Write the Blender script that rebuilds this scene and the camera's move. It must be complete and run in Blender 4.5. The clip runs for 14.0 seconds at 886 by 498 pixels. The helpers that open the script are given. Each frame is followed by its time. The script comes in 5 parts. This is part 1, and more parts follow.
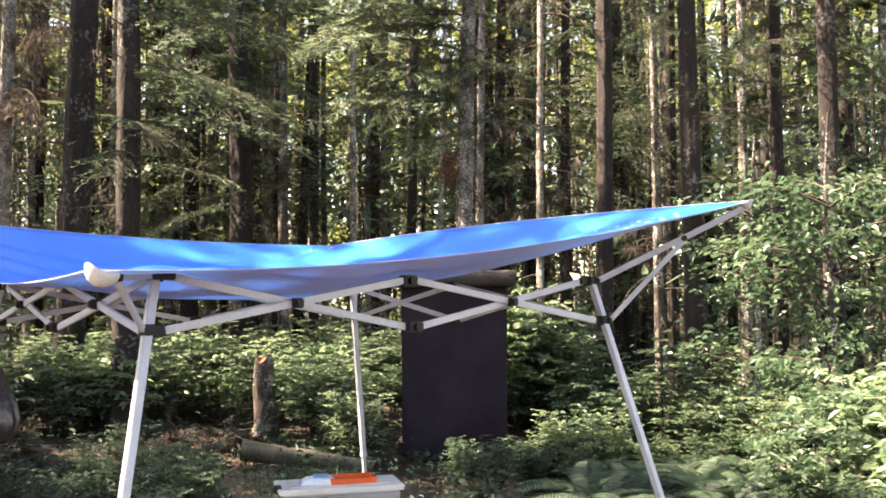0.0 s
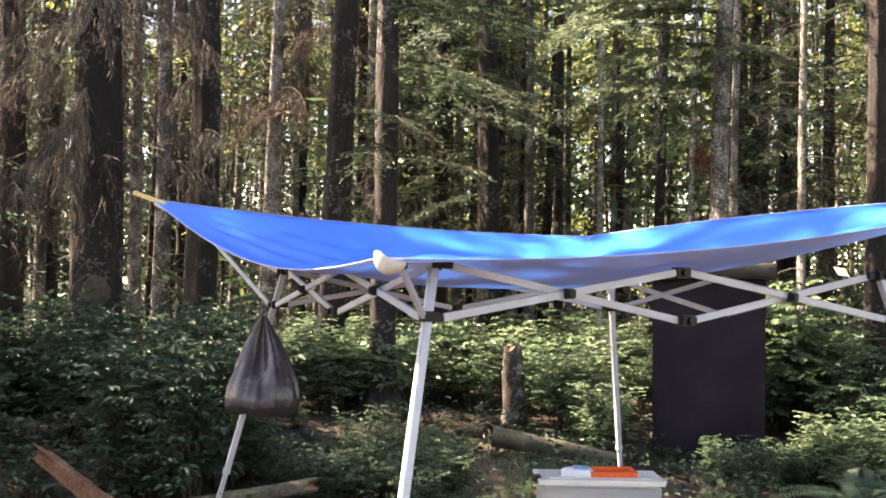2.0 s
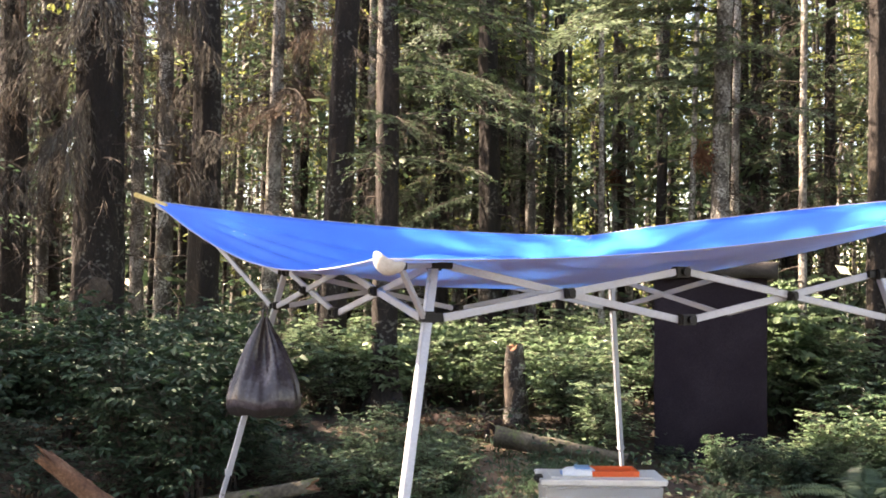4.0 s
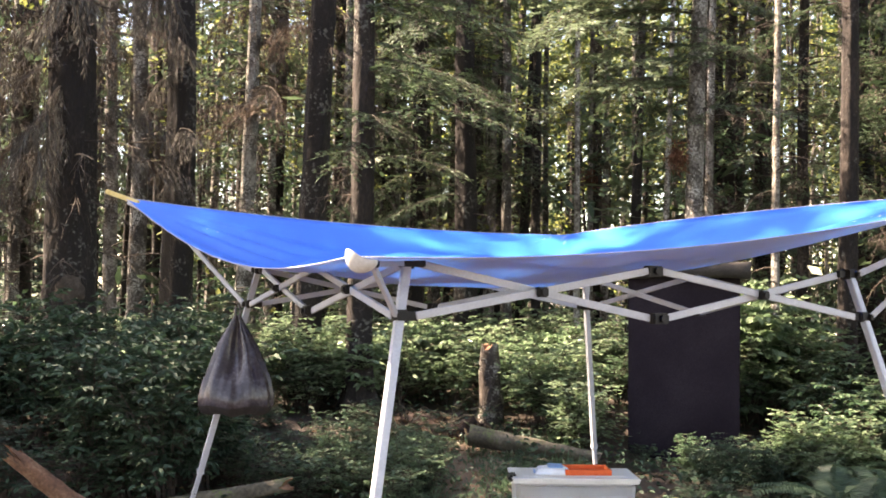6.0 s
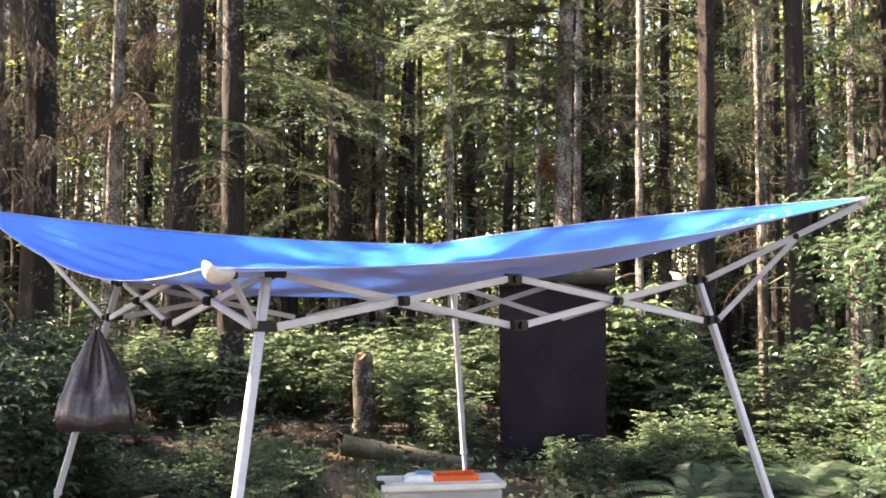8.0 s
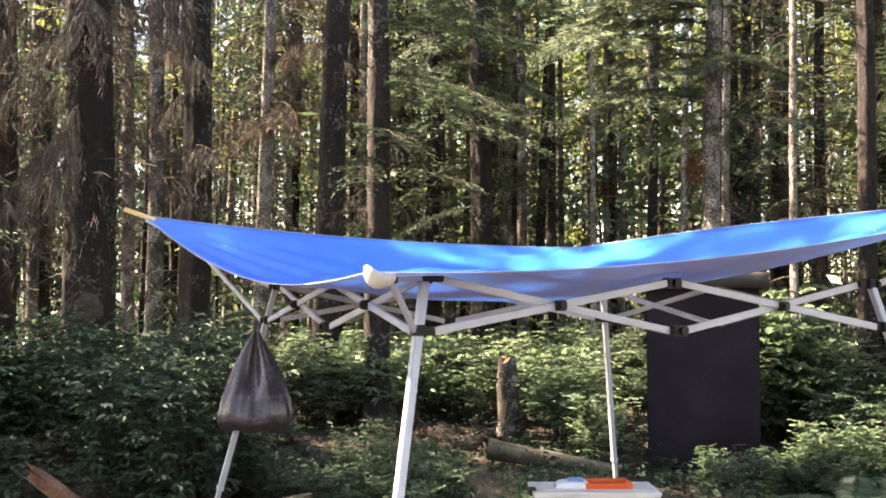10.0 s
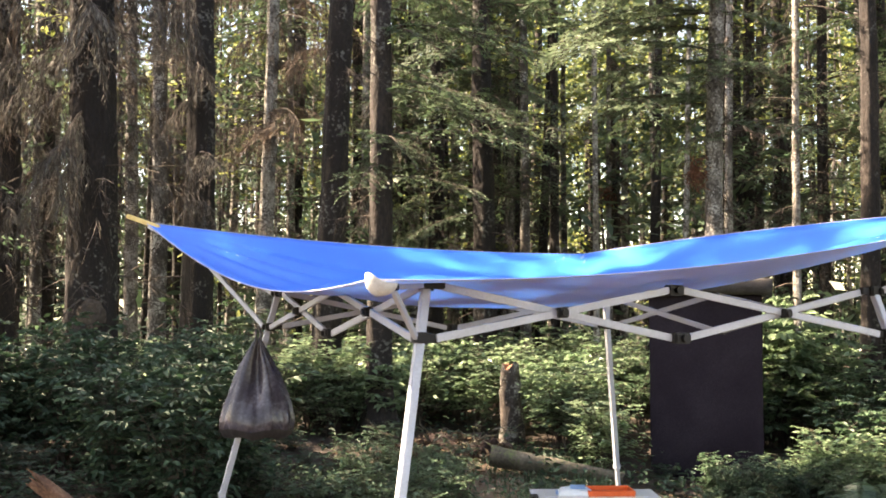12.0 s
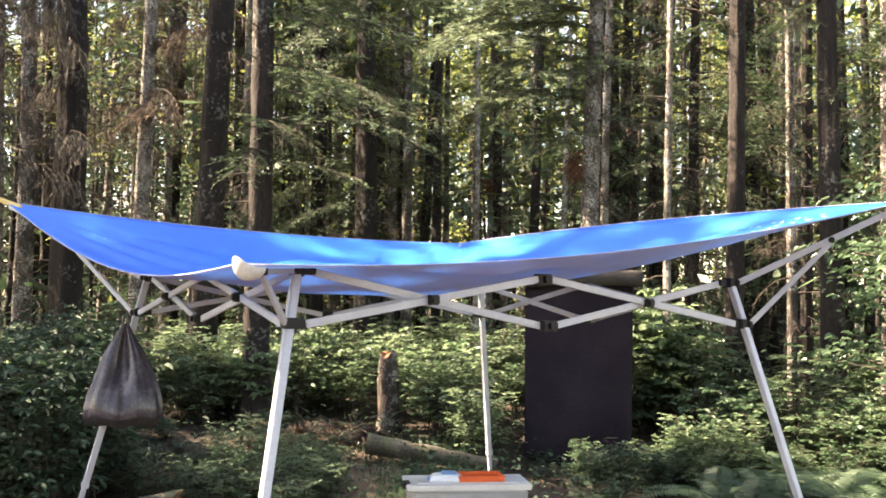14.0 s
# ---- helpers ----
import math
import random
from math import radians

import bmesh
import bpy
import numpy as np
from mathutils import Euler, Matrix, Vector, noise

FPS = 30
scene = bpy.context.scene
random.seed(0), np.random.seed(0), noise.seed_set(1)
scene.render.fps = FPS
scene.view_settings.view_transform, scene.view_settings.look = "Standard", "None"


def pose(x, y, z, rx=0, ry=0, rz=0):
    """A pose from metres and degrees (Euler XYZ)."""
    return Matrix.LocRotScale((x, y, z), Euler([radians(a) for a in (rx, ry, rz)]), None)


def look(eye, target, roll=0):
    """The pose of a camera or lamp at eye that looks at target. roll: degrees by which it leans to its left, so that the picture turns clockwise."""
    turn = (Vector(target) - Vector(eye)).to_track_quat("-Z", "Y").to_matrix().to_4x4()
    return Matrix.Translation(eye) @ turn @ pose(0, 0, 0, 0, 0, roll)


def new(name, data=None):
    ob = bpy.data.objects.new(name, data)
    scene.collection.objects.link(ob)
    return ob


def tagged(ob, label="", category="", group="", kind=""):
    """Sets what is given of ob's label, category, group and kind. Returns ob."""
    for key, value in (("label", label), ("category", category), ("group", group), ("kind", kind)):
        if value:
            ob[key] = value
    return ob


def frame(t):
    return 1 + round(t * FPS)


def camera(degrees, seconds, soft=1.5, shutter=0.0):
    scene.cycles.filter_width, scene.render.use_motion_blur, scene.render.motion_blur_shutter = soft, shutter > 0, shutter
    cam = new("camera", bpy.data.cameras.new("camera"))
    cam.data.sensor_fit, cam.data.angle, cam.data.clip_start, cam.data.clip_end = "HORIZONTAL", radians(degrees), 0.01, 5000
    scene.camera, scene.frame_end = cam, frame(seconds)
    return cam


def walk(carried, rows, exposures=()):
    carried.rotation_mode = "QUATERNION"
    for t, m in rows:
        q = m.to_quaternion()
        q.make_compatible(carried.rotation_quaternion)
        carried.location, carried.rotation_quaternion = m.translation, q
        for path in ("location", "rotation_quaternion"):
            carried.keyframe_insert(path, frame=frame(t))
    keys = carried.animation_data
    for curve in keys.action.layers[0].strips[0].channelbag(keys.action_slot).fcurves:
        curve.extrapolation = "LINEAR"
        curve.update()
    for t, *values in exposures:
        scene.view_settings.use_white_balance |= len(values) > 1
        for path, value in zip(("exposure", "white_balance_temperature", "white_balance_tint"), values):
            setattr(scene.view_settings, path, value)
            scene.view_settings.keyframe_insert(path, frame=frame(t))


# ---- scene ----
cam = camera(49.24, 14.0, soft=1.8)
# seconds, eye x y z, yaw, pitch, roll
ROWS = [
    (0, -1.117, -2.976, 1.586, -37.49, 3.12, -0.31),
    (0.5, -1.160, -2.958, 1.586, -32.27, 2.38, -0.05),
    (1, -1.201, -2.919, 1.591, -26.08, 2.99, 0.13),
    (1.5, -1.220, -2.899, 1.588, -22.67, 3.31, 0.82),
    (2, -1.207, -2.892, 1.587, -23.47, 2.47, 0.92),
    (2.5, -1.205, -2.890, 1.584, -23.44, 2.40, 0.75),
    (3, -1.203, -2.895, 1.585, -23.33, 2.35, 0.67),
    (5.5, -1.201, -2.902, 1.589, -23.52, 2.75, 0.74),
    (6, -1.188, -2.900, 1.584, -24.73, 2.46, 0.82),
    (6.5, -1.154, -2.919, 1.580, -29.21, 2.23, 0.54),
    (7, -1.119, -2.942, 1.584, -34.47, 2.72, 0.24),
    (7.5, -1.121, -2.962, 1.585, -35.99, 2.87, -0.04),
    (8, -1.152, -2.955, 1.586, -31.93, 3.04, -0.00),
    (8.5, -1.179, -2.933, 1.584, -27.02, 2.89, -0.05),
    (9, -1.194, -2.914, 1.590, -24.44, 2.74, -0.30),
    (11.5, -1.190, -2.890, 1.591, -23.62, 3.57, 0.27),
    (12, -1.188, -2.895, 1.594, -23.61, 3.57, 0.21),
    (12.5, -1.190, -2.892, 1.591, -23.76, 3.48, 0.41),
    (13, -1.185, -2.889, 1.588, -24.01, 3.13, 0.45),
    (13.5, -1.180, -2.897, 1.585, -25.45, 2.89, 0.52),
    (14, -1.155, -2.920, 1.585, -30.48, 3.00, 0.81),
]


def aim(yaw, pitch, roll):
    a, b = radians(yaw), radians(pitch)
    return Vector((-math.sin(a) * math.cos(b), math.cos(a) * math.cos(b), math.sin(b)))


walk(cam, [(t, look((x, y, z), Vector((x, y, z)) + aim(w, p, r), r)) for t, x, y, z, w, p, r in ROWS],
     exposures=[(0.0, 3.23, 8700, 22), (9.2, 3.25, 8750, 22), (11.3, 3.30, 9050, 19), (14.0, 3.30, 9050, 19)])

# ---- light ----
SUN_DIR = Vector((-0.525, 0.366, 0.766)).normalized()      # towards the sun
world = bpy.data.worlds.new("sky")
scene.world = world
world.use_nodes = True
wt = world.node_tree
sky = wt.nodes.new("ShaderNodeTexSky")
sky.sky_type = "NISHITA"
sky.sun_disc = False
sky.sun_elevation = math.asin(SUN_DIR.z)
sky.sun_rotation = math.atan2(SUN_DIR.x, SUN_DIR.y)
wt.links.new(sky.outputs[0], wt.nodes["Background"].inputs[0])
wt.nodes["Background"].inputs[1].default_value = 0.095
sun = new("sun", bpy.data.lights.new("sun", "SUN"))
sun.data.energy, sun.data.angle, sun.data.color = 5.0, radians(0.55), (1.0, 0.95, 0.86)
sun.matrix_world = look((0, 0, 30), Vector((0, 0, 30)) - SUN_DIR)


# ---- materials ----
def material(name, stops, scale=6.0, fine=60.0, rough=0.7, bump=0.3, depth=0.01, metal=0.0, sheen_through=0.0,
             stretch=(1, 1, 1), island=False, vary=0.0, through_colour=None, spec=0.5, lichen=None):
    """A surface with colour over two scales of noise; stops: colours from dark to light."""
    m = bpy.data.materials.new(name)
    m.use_nodes = True
    nt = m.node_tree
    N, L = nt.nodes.new, nt.links.new
    b = nt.nodes["Principled BSDF"]
    geo = N("ShaderNodeNewGeometry")
    mp = N("ShaderNodeMapping")
    mp.inputs["Scale"].default_value = stretch
    L(geo.outputs["Position"], mp.inputs[0])
    n1, n2 = N("ShaderNodeTexNoise"), N("ShaderNodeTexNoise")
    for n, s, d in ((n1, scale, 5), (n2, fine, 4)):
        n.inputs["Scale"].default_value, n.inputs["Detail"].default_value = s, d
        L(mp.outputs[0], n.inputs["Vector"])
    mix = N("ShaderNodeMath")
    mix.operation = "MULTIPLY_ADD"
    mix.inputs[1].default_value = 0.45
    L(n2.outputs[0], mix.inputs[0])
    half = N("ShaderNodeMath")
    half.operation = "MULTIPLY"
    half.inputs[1].default_value = 0.55
    L(n1.outputs[0], half.inputs[0])
    L(half.outputs[0], mix.inputs[2])
    value = mix.outputs[0]
    if island or vary:
        add = N("ShaderNodeMath")
        add.operation = "MULTIPLY_ADD"
        add.inputs[1].default_value = vary or 0.5
        if island:
            L(geo.outputs["Random Per Island"], add.inputs[0])
        else:
            info = N("ShaderNodeObjectInfo")
            L(info.outputs["Random"], add.inputs[0])
        off = N("ShaderNodeMath")
        off.operation = "SUBTRACT"
        off.inputs[1].default_value = (vary or 0.5) / 2
        L(value, add.inputs[2])
        L(add.outputs[0], off.inputs[0])
        value = off.outputs[0]
    ramp = N("ShaderNodeValToRGB")
    cr = ramp.color_ramp
    lo, hi = 0.30, 0.70
    while len(cr.elements) < len(stops):
        cr.elements.new(0.5)
    for i, (e, c) in enumerate(zip(cr.elements, stops)):
        e.position = lo + (hi - lo) * i / max(1, len(stops) - 1)
        e.color = (*c, 1)
    L(value, ramp.inputs[0])
    L(ramp.outputs[0], b.inputs["Base Color"])
    if lichen:                                   # crusty patches with a ragged outline
        colour, size, share = lichen
        ln, lf, sm, mr, mx = N("ShaderNodeTexNoise"), N("ShaderNodeTexNoise"), N("ShaderNodeMath"), N("ShaderNodeMapRange"), N("ShaderNodeMix")
        for nn, sc in ((ln, size), (lf, size * 9)):
            nn.inputs["Scale"].default_value, nn.inputs["Detail"].default_value = sc, 6
            L(geo.outputs["Position"], nn.inputs["Vector"])
        sm.operation = "MULTIPLY"
        L(ln.outputs[0], sm.inputs[0])
        L(lf.outputs[0], sm.inputs[1])
        mr.inputs["From Min"].default_value, mr.inputs["From Max"].default_value = 0.40 - share, 0.48 - share
        mx.data_type = "RGBA"
        L(sm.outputs[0], mr.inputs["Value"])
        L(mr.outputs[0], mx.inputs["Factor"])
        L(ramp.outputs[0], mx.inputs[6])
        mx.inputs[7].default_value = (*colour, 1)
        L(mx.outputs[2], b.inputs["Base Color"])
    b.inputs["Roughness"].default_value, b.inputs["Metallic"].default_value = rough, metal
    b.inputs["Specular IOR Level"].default_value = spec
    if bump:
        bp = N("ShaderNodeBump")
        bp.inputs["Strength"].default_value, bp.inputs["Distance"].default_value = bump, depth
        L(mix.outputs[0], bp.inputs["Height"])
        L(bp.outputs[0], b.inputs["Normal"])
    if sheen_through:
        tr, ms = N("ShaderNodeBsdfTranslucent"), N("ShaderNodeMixShader")
        if through_colour:
            tr.inputs[0].default_value = (*through_colour, 1)
        else:
            L(ramp.outputs[0], tr.inputs[0])
        ms.inputs[0].default_value = sheen_through
        L(b.outputs[0], ms.inputs[1])
        L(tr.outputs[0], ms.inputs[2])
        L(ms.outputs[0], nt.nodes["Material Output"].inputs[0])
    return m


M_SOIL = material("forest_floor", [(0.010, 0.006, 0.004), (0.026, 0.016, 0.010), (0.058, 0.036, 0.022)], 2.5, 40, 0.95, 0.8, 0.03)
M_PATH = material("path_soil", [(0.05, 0.032, 0.020), (0.10, 0.066, 0.042), (0.17, 0.12, 0.08)], 3, 50, 0.95, 0.6, 0.02)
M_BARK = material("dark_bark", [(0.005, 0.003, 0.0024), (0.010, 0.0066, 0.0052), (0.034, 0.024, 0.019)], 3.4, 26, 0.95, 1.0, 0.03, stretch=(1.9, 1.9, 0.7), vary=0.12, lichen=((0.10, 0.098, 0.085), 2.6, 0.09))
M_PALE = material("pale_bark", [(0.016, 0.013, 0.011), (0.055, 0.046, 0.039), (0.30, 0.28, 0.25)], 5.0, 30, 0.9, 0.6, 0.015, stretch=(1, 1, 0.8), vary=0.15, lichen=((0.36, 0.35, 0.32), 5.0, 0.13))
M_TWIG = material("dead_twigs", [(0.02, 0.0145, 0.0115), (0.046, 0.034, 0.027), (0.10, 0.08, 0.064)], 4, 40, 0.95, 0, vary=0.1)
M_NEEDLE = material("spruce_needles", [(0.024, 0.048, 0.025), (0.057, 0.098, 0.051), (0.13, 0.18, 0.10)], 1.2, 9, 0.55, 0, sheen_through=0.3, island=True, vary=0.25)
# lighter copy of the spruce needles, with the sun on some boughs painted in
M_NEEDLE_SUN_TONE = material("sun_toned_needles", [(0.06, 0.095, 0.055), (0.12, 0.165, 0.10), (0.22, 0.27, 0.18)], 1.2, 9, 0.45, 0, sheen_through=0.4, island=True, vary=0.25)
M_GREYTWIG = material("lichened_dead_twigs", [(0.022, 0.020, 0.0165), (0.054, 0.050, 0.042), (0.115, 0.108, 0.092)], 2.5, 30, 0.95, 0, sheen_through=0.15, island=True, vary=0.3)
M_BROWNTWIG = material("brown_dead_twigs", [(0.030, 0.020, 0.014), (0.075, 0.051, 0.036), (0.15, 0.11, 0.08)], 2.5, 30, 0.95, 0, sheen_through=0.15, island=True, vary=0.3)
M_LEAF = material("shrub_leaves", [(0.027, 0.058, 0.030), (0.062, 0.115, 0.062), (0.125, 0.185, 0.11)], 0.9, 8, 0.33, 0, sheen_through=0.45, island=True, vary=0.25)
# darker copy of the shrub leaf: the thicket's shade is put into its green
M_LEAF_SHADE_TONE = material("shade_toned_leaves", [(0.011, 0.030, 0.016), (0.025, 0.060, 0.030), (0.055, 0.098, 0.050)], 0.9, 8, 0.65, 0, sheen_through=0.22, island=True, vary=0.25)
# paler copy of the shrub leaf: direct sunlight is put into its colour
M_LEAF_SUN_TONE = material("sun_toned_leaves", [(0.07, 0.125, 0.065), (0.155, 0.235, 0.13), (0.32, 0.41, 0.27)], 0.6, 8, 0.30, 0, sheen_through=0.58, island=True, vary=0.3)
# bright yellow-green that paints sunlight onto the far foliage
M_LEAF_FAR = material("sun_toned_far_leaves", [(0.09, 0.12, 0.03), (0.19, 0.22, 0.06), (0.33, 0.35, 0.12)], 0.5, 8, 0.4, 0, sheen_through=0.5, island=True, vary=0.3)
M_FERN = material("fern_green", [(0.03, 0.06, 0.034), (0.056, 0.102, 0.058), (0.11, 0.16, 0.095)], 1.2, 9, 0.5, 0, sheen_through=0.35, island=True, vary=0.2)
M_EARTH = material("red_earth", [(0.009, 0.004, 0.0026), (0.024, 0.011, 0.007), (0.06, 0.03, 0.018)], 5, 45, 0.95, 1.0, 0.03)
M_SCAR = material("tan_cut_wood", [(0.02, 0.014, 0.010), (0.05, 0.036, 0.026), (0.10, 0.075, 0.055)], 16, 60, 0.9, 0.7, 0.01)
M_RED = material("dead_red_needles", [(0.06, 0.022, 0.014), (0.12, 0.048, 0.028), (0.2, 0.09, 0.055)], 3, 20, 0.8, 0, sheen_through=0.3, island=True, vary=0.3)
M_STEEL = material("painted_steel", [(0.33, 0.35, 0.395), (0.40, 0.42, 0.47), (0.48, 0.50, 0.55)], 7, 120, 0.42, 0.05, 0.001, metal=0.15)
M_BLACKP = material("black_plastic", [(0.004, 0.004, 0.005), (0.007, 0.007, 0.008), (0.012, 0.012, 0.013)], 9, 90, 0.5, 0.1, 0.002, spec=0.3)
M_BLUE = material("blue_polyester", [(0.006, 0.155, 0.68), (0.010, 0.19, 0.80), (0.018, 0.225, 0.88)], 2.5, 240, 0.40, 0.12, 0.001, sheen_through=0.32, through_colour=(0.03, 0.30, 0.98), spec=0.25)
M_SILVER = material("silver_lining", [(0.42, 0.435, 0.45), (0.50, 0.515, 0.53), (0.58, 0.59, 0.60)], 3.0, 200, 0.4, 0.12, 0.001, sheen_through=0.20, through_colour=(0.80, 0.85, 0.88))
M_HEM = material("pale_hem", [(0.20, 0.24, 0.38), (0.26, 0.30, 0.44), (0.34, 0.38, 0.50)], 8, 150, 0.7, 0.1, 0.001)
M_WHITE = material("grubby_white_cloth", [(0.34, 0.33, 0.31), (0.46, 0.45, 0.43), (0.58, 0.57, 0.55)], 9, 120, 0.7, 0.2, 0.002)
M_TAR = material("black_tar_paper", [(0.014, 0.0108, 0.0145), (0.021, 0.0165, 0.0215), (0.032, 0.026, 0.032)], 2.2, 70, 0.95, 0.25, 0.006, spec=0.02)
M_GREYWOOD = material("weathered_wood", [(0.016, 0.013, 0.011), (0.034, 0.028, 0.025), (0.07, 0.062, 0.055)], 4, 45, 0.9, 0.6, 0.008, stretch=(1, 1, 3), vary=0.15)
M_ROT = material("broken_red_wood", [(0.05, 0.022, 0.012), (0.16, 0.075, 0.042), (0.33, 0.19, 0.11)], 6, 50, 0.9, 0.8, 0.01)
M_LOG = material("mossy_log_bark", [(0.03, 0.025, 0.017), (0.08, 0.068, 0.048), (0.17, 0.145, 0.105)], 5, 40, 0.95, 0.8, 0.015, lichen=((0.09, 0.11, 0.04), 6.0, 0.12))
M_STUMP = material("stump_bark", [(0.008, 0.006, 0.005), (0.026, 0.019, 0.015), (0.08, 0.062, 0.05)], 6, 36, 0.95, 1.0, 0.02, stretch=(1.5, 1.5, 0.6), lichen=((0.20, 0.19, 0.165), 7.0, 0.12))
M_BAG = material("smoky_plastic_film", [(0.028, 0.024, 0.030), (0.062, 0.054, 0.066), (0.14, 0.128, 0.15)], 9, 60, 0.22, 0.45, 0.006, sheen_through=0.25)
M_BAGFILL = material("dark_contents", [(0.012, 0.01, 0.012), (0.022, 0.02, 0.022), (0.04, 0.035, 0.035)], 9, 60, 0.6, 0.3, 0.01)
M_TOTE = material("cloudy_plastic", [(0.56, 0.56, 0.57), (0.66, 0.66, 0.67), (0.75, 0.75, 0.76)], 7, 60, 0.2, 0.15, 0.004, sheen_through=0.45, through_colour=(0.8, 0.8, 0.8))
M_TOTE.node_tree.nodes["Principled BSDF"].inputs["Alpha"].default_value = 0.45
M_RIM = material("white_plastic_rim", [(0.6, 0.6, 0.58), (0.7, 0.7, 0.68), (0.78, 0.78, 0.76)], 8, 80, 0.35, 0.05, 0.001)
M_ORANGE = material("orange_plastic", [(0.62, 0.08, 0.02), (0.75, 0.12, 0.03), (0.82, 0.17, 0.05)], 8, 60, 0.4, 0.1, 0.002)
M_PACKB = material("blue_film_pack", [(0.10, 0.30, 0.62), (0.18, 0.42, 0.75), (0.30, 0.55, 0.82)], 9, 60, 0.3, 0.3, 0.004)
M_PACKW = material("white_film_pack", [(0.6, 0.66, 0.74), (0.72, 0.77, 0.82), (0.82, 0.85, 0.88)], 9, 60, 0.3, 0.3, 0.004)
M_STICK = material("yellow_wood", [(0.42, 0.30, 0.10), (0.58, 0.44, 0.17), (0.68, 0.54, 0.25)], 8, 60, 0.7, 0.2, 0.003)
M_LITTER = material("fallen_leaves", [(0.035, 0.022, 0.012), (0.08, 0.048, 0.026), (0.14, 0.09, 0.05)], 3, 20, 0.9, 0, island=True, vary=0.4)

rng = np.random.default_rng(7)


# ---- mesh helpers ----
def mesh_of(name, chunks, mats, smooth=False):
    """One mesh from (verts, faces) chunks, each with a material slot."""
    me = bpy.data.meshes.new(name)
    vs, fs, idx, base = [], [], [], 0
    for verts, faces, slot in chunks:
        vs.append(np.asarray(verts, float).reshape(-1, 3))
        f = (np.asarray(faces) + base).tolist()
        fs += f
        idx += [slot] * len(f)
        base += len(vs[-1])
    me.from_pydata(np.concatenate(vs).tolist(), [], fs)
    for m in mats:
        me.materials.append(m)
    me.polygons.foreach_set("material_index", idx)
    if smooth:
        me.polygons.foreach_set("use_smooth", [True] * len(fs))
    me.update()
    return me


def part(name, data, material_, parent, label=""):
    """Links a bmesh or a mesh as one object under a thing or a part."""
    if isinstance(data, bmesh.types.BMesh):
        bm, data = data, bpy.data.meshes.new(name)
        bm.to_mesh(data)
        bm.free()
    if material_ and not data.materials:
        data.materials.append(material_)
    ob = new(name, data)
    ob.parent = parent
    return tagged(ob, label)


def thing(name, at, label, category, group="", kind="", rz=0.0):
    ob = new(name)
    ob.empty_display_size = 0.2
    ob.matrix_basis = pose(*at, 0, 0, rz)
    return tagged(ob, label, category, group, kind)


def unit(v):
    return v / np.maximum(np.linalg.norm(v, axis=-1, keepdims=True), 1e-9)


def leaves(at, fwd, up, length, width, fold=0.25):
    """Folded leaves of six points: one row per leaf."""
    n = len(at)
    fwd, length, width = unit(fwd), np.broadcast_to(length, n)[:, None], np.broadcast_to(width, n)[:, None]
    side = unit(np.cross(fwd, up))
    nor = np.cross(side, fwd)
    lift, droop = nor * width * fold, nor * length * 0.12
    p = [at,
         at + fwd * length * 0.30 + side * width * 0.46 + lift,
         at + fwd * length * 0.68 + side * width * 0.36 + lift - droop * 0.5,
         at + fwd * length - droop,
         at + fwd * length * 0.68 - side * width * 0.36 + lift - droop * 0.5,
         at + fwd * length * 0.30 - side * width * 0.46 + lift]
    k = np.arange(n)[:, None] * 6
    return np.stack(p, 1).reshape(-1, 3), np.concatenate([k + [0, 1, 2, 3], k + [0, 3, 4, 5]])


def slips(at, fwd, up, length, width):
    """Thin pointed blades of four points."""
    n = len(at)
    fwd, length, width = unit(fwd), np.broadcast_to(length, n)[:, None], np.broadcast_to(width, n)[:, None]
    side = unit(np.cross(fwd, up))
    p = [at, at + fwd * length * 0.5 + side * width * 0.5, at + fwd * length, at + fwd * length * 0.5 - side * width * 0.5]
    return np.stack(p, 1).reshape(-1, 3), np.arange(n)[:, None] * 4 + np.arange(4)


def tubes(paths, radii, sides=3):
    """paths: (n, k, 3) lines; radii: (n, k). Open tubes."""
    paths, radii = np.asarray(paths, float), np.asarray(radii, float)
    n, k, _ = paths.shape
    along = unit(np.gradient(paths, axis=1))
    ref = np.where(np.abs(along[..., 2:]) > 0.9, [1.0, 0.0, 0.0], [0.0, 0.0, 1.0])
    a = unit(np.cross(along, ref))
    b = np.cross(along, a)
    ang = np.arange(sides) * 2 * np.pi / sides
    ring = paths[:, :, None] + radii[..., None, None] * (a[:, :, None] * np.cos(ang)[:, None] + b[:, :, None] * np.sin(ang)[:, None])
    i, j, s = np.meshgrid(np.arange(n), np.arange(k - 1), np.arange(sides), indexing="ij")
    v = lambda jj, ss: ((i * k + jj) * sides + ss % sides).ravel()
    return ring.reshape(-1, 3), np.stack([v(j, s), v(j, s + 1), v(j + 1, s + 1), v(j + 1, s)], 1)


def box_bm(size, bevel=0.0, at=(0, 0, 0), bm=None):
    bm = bm or bmesh.new()
    r = bmesh.ops.create_cube(bm, size=1.0, matrix=Matrix.Translation(at) @ Matrix.Diagonal((*size, 1)))
    if bevel:
        edges = list({e for v in r["verts"] for e in v.link_edges})
        bmesh.ops.bevel(bm, geom=edges, offset=bevel, segments=2, affect="EDGES")
    return bm


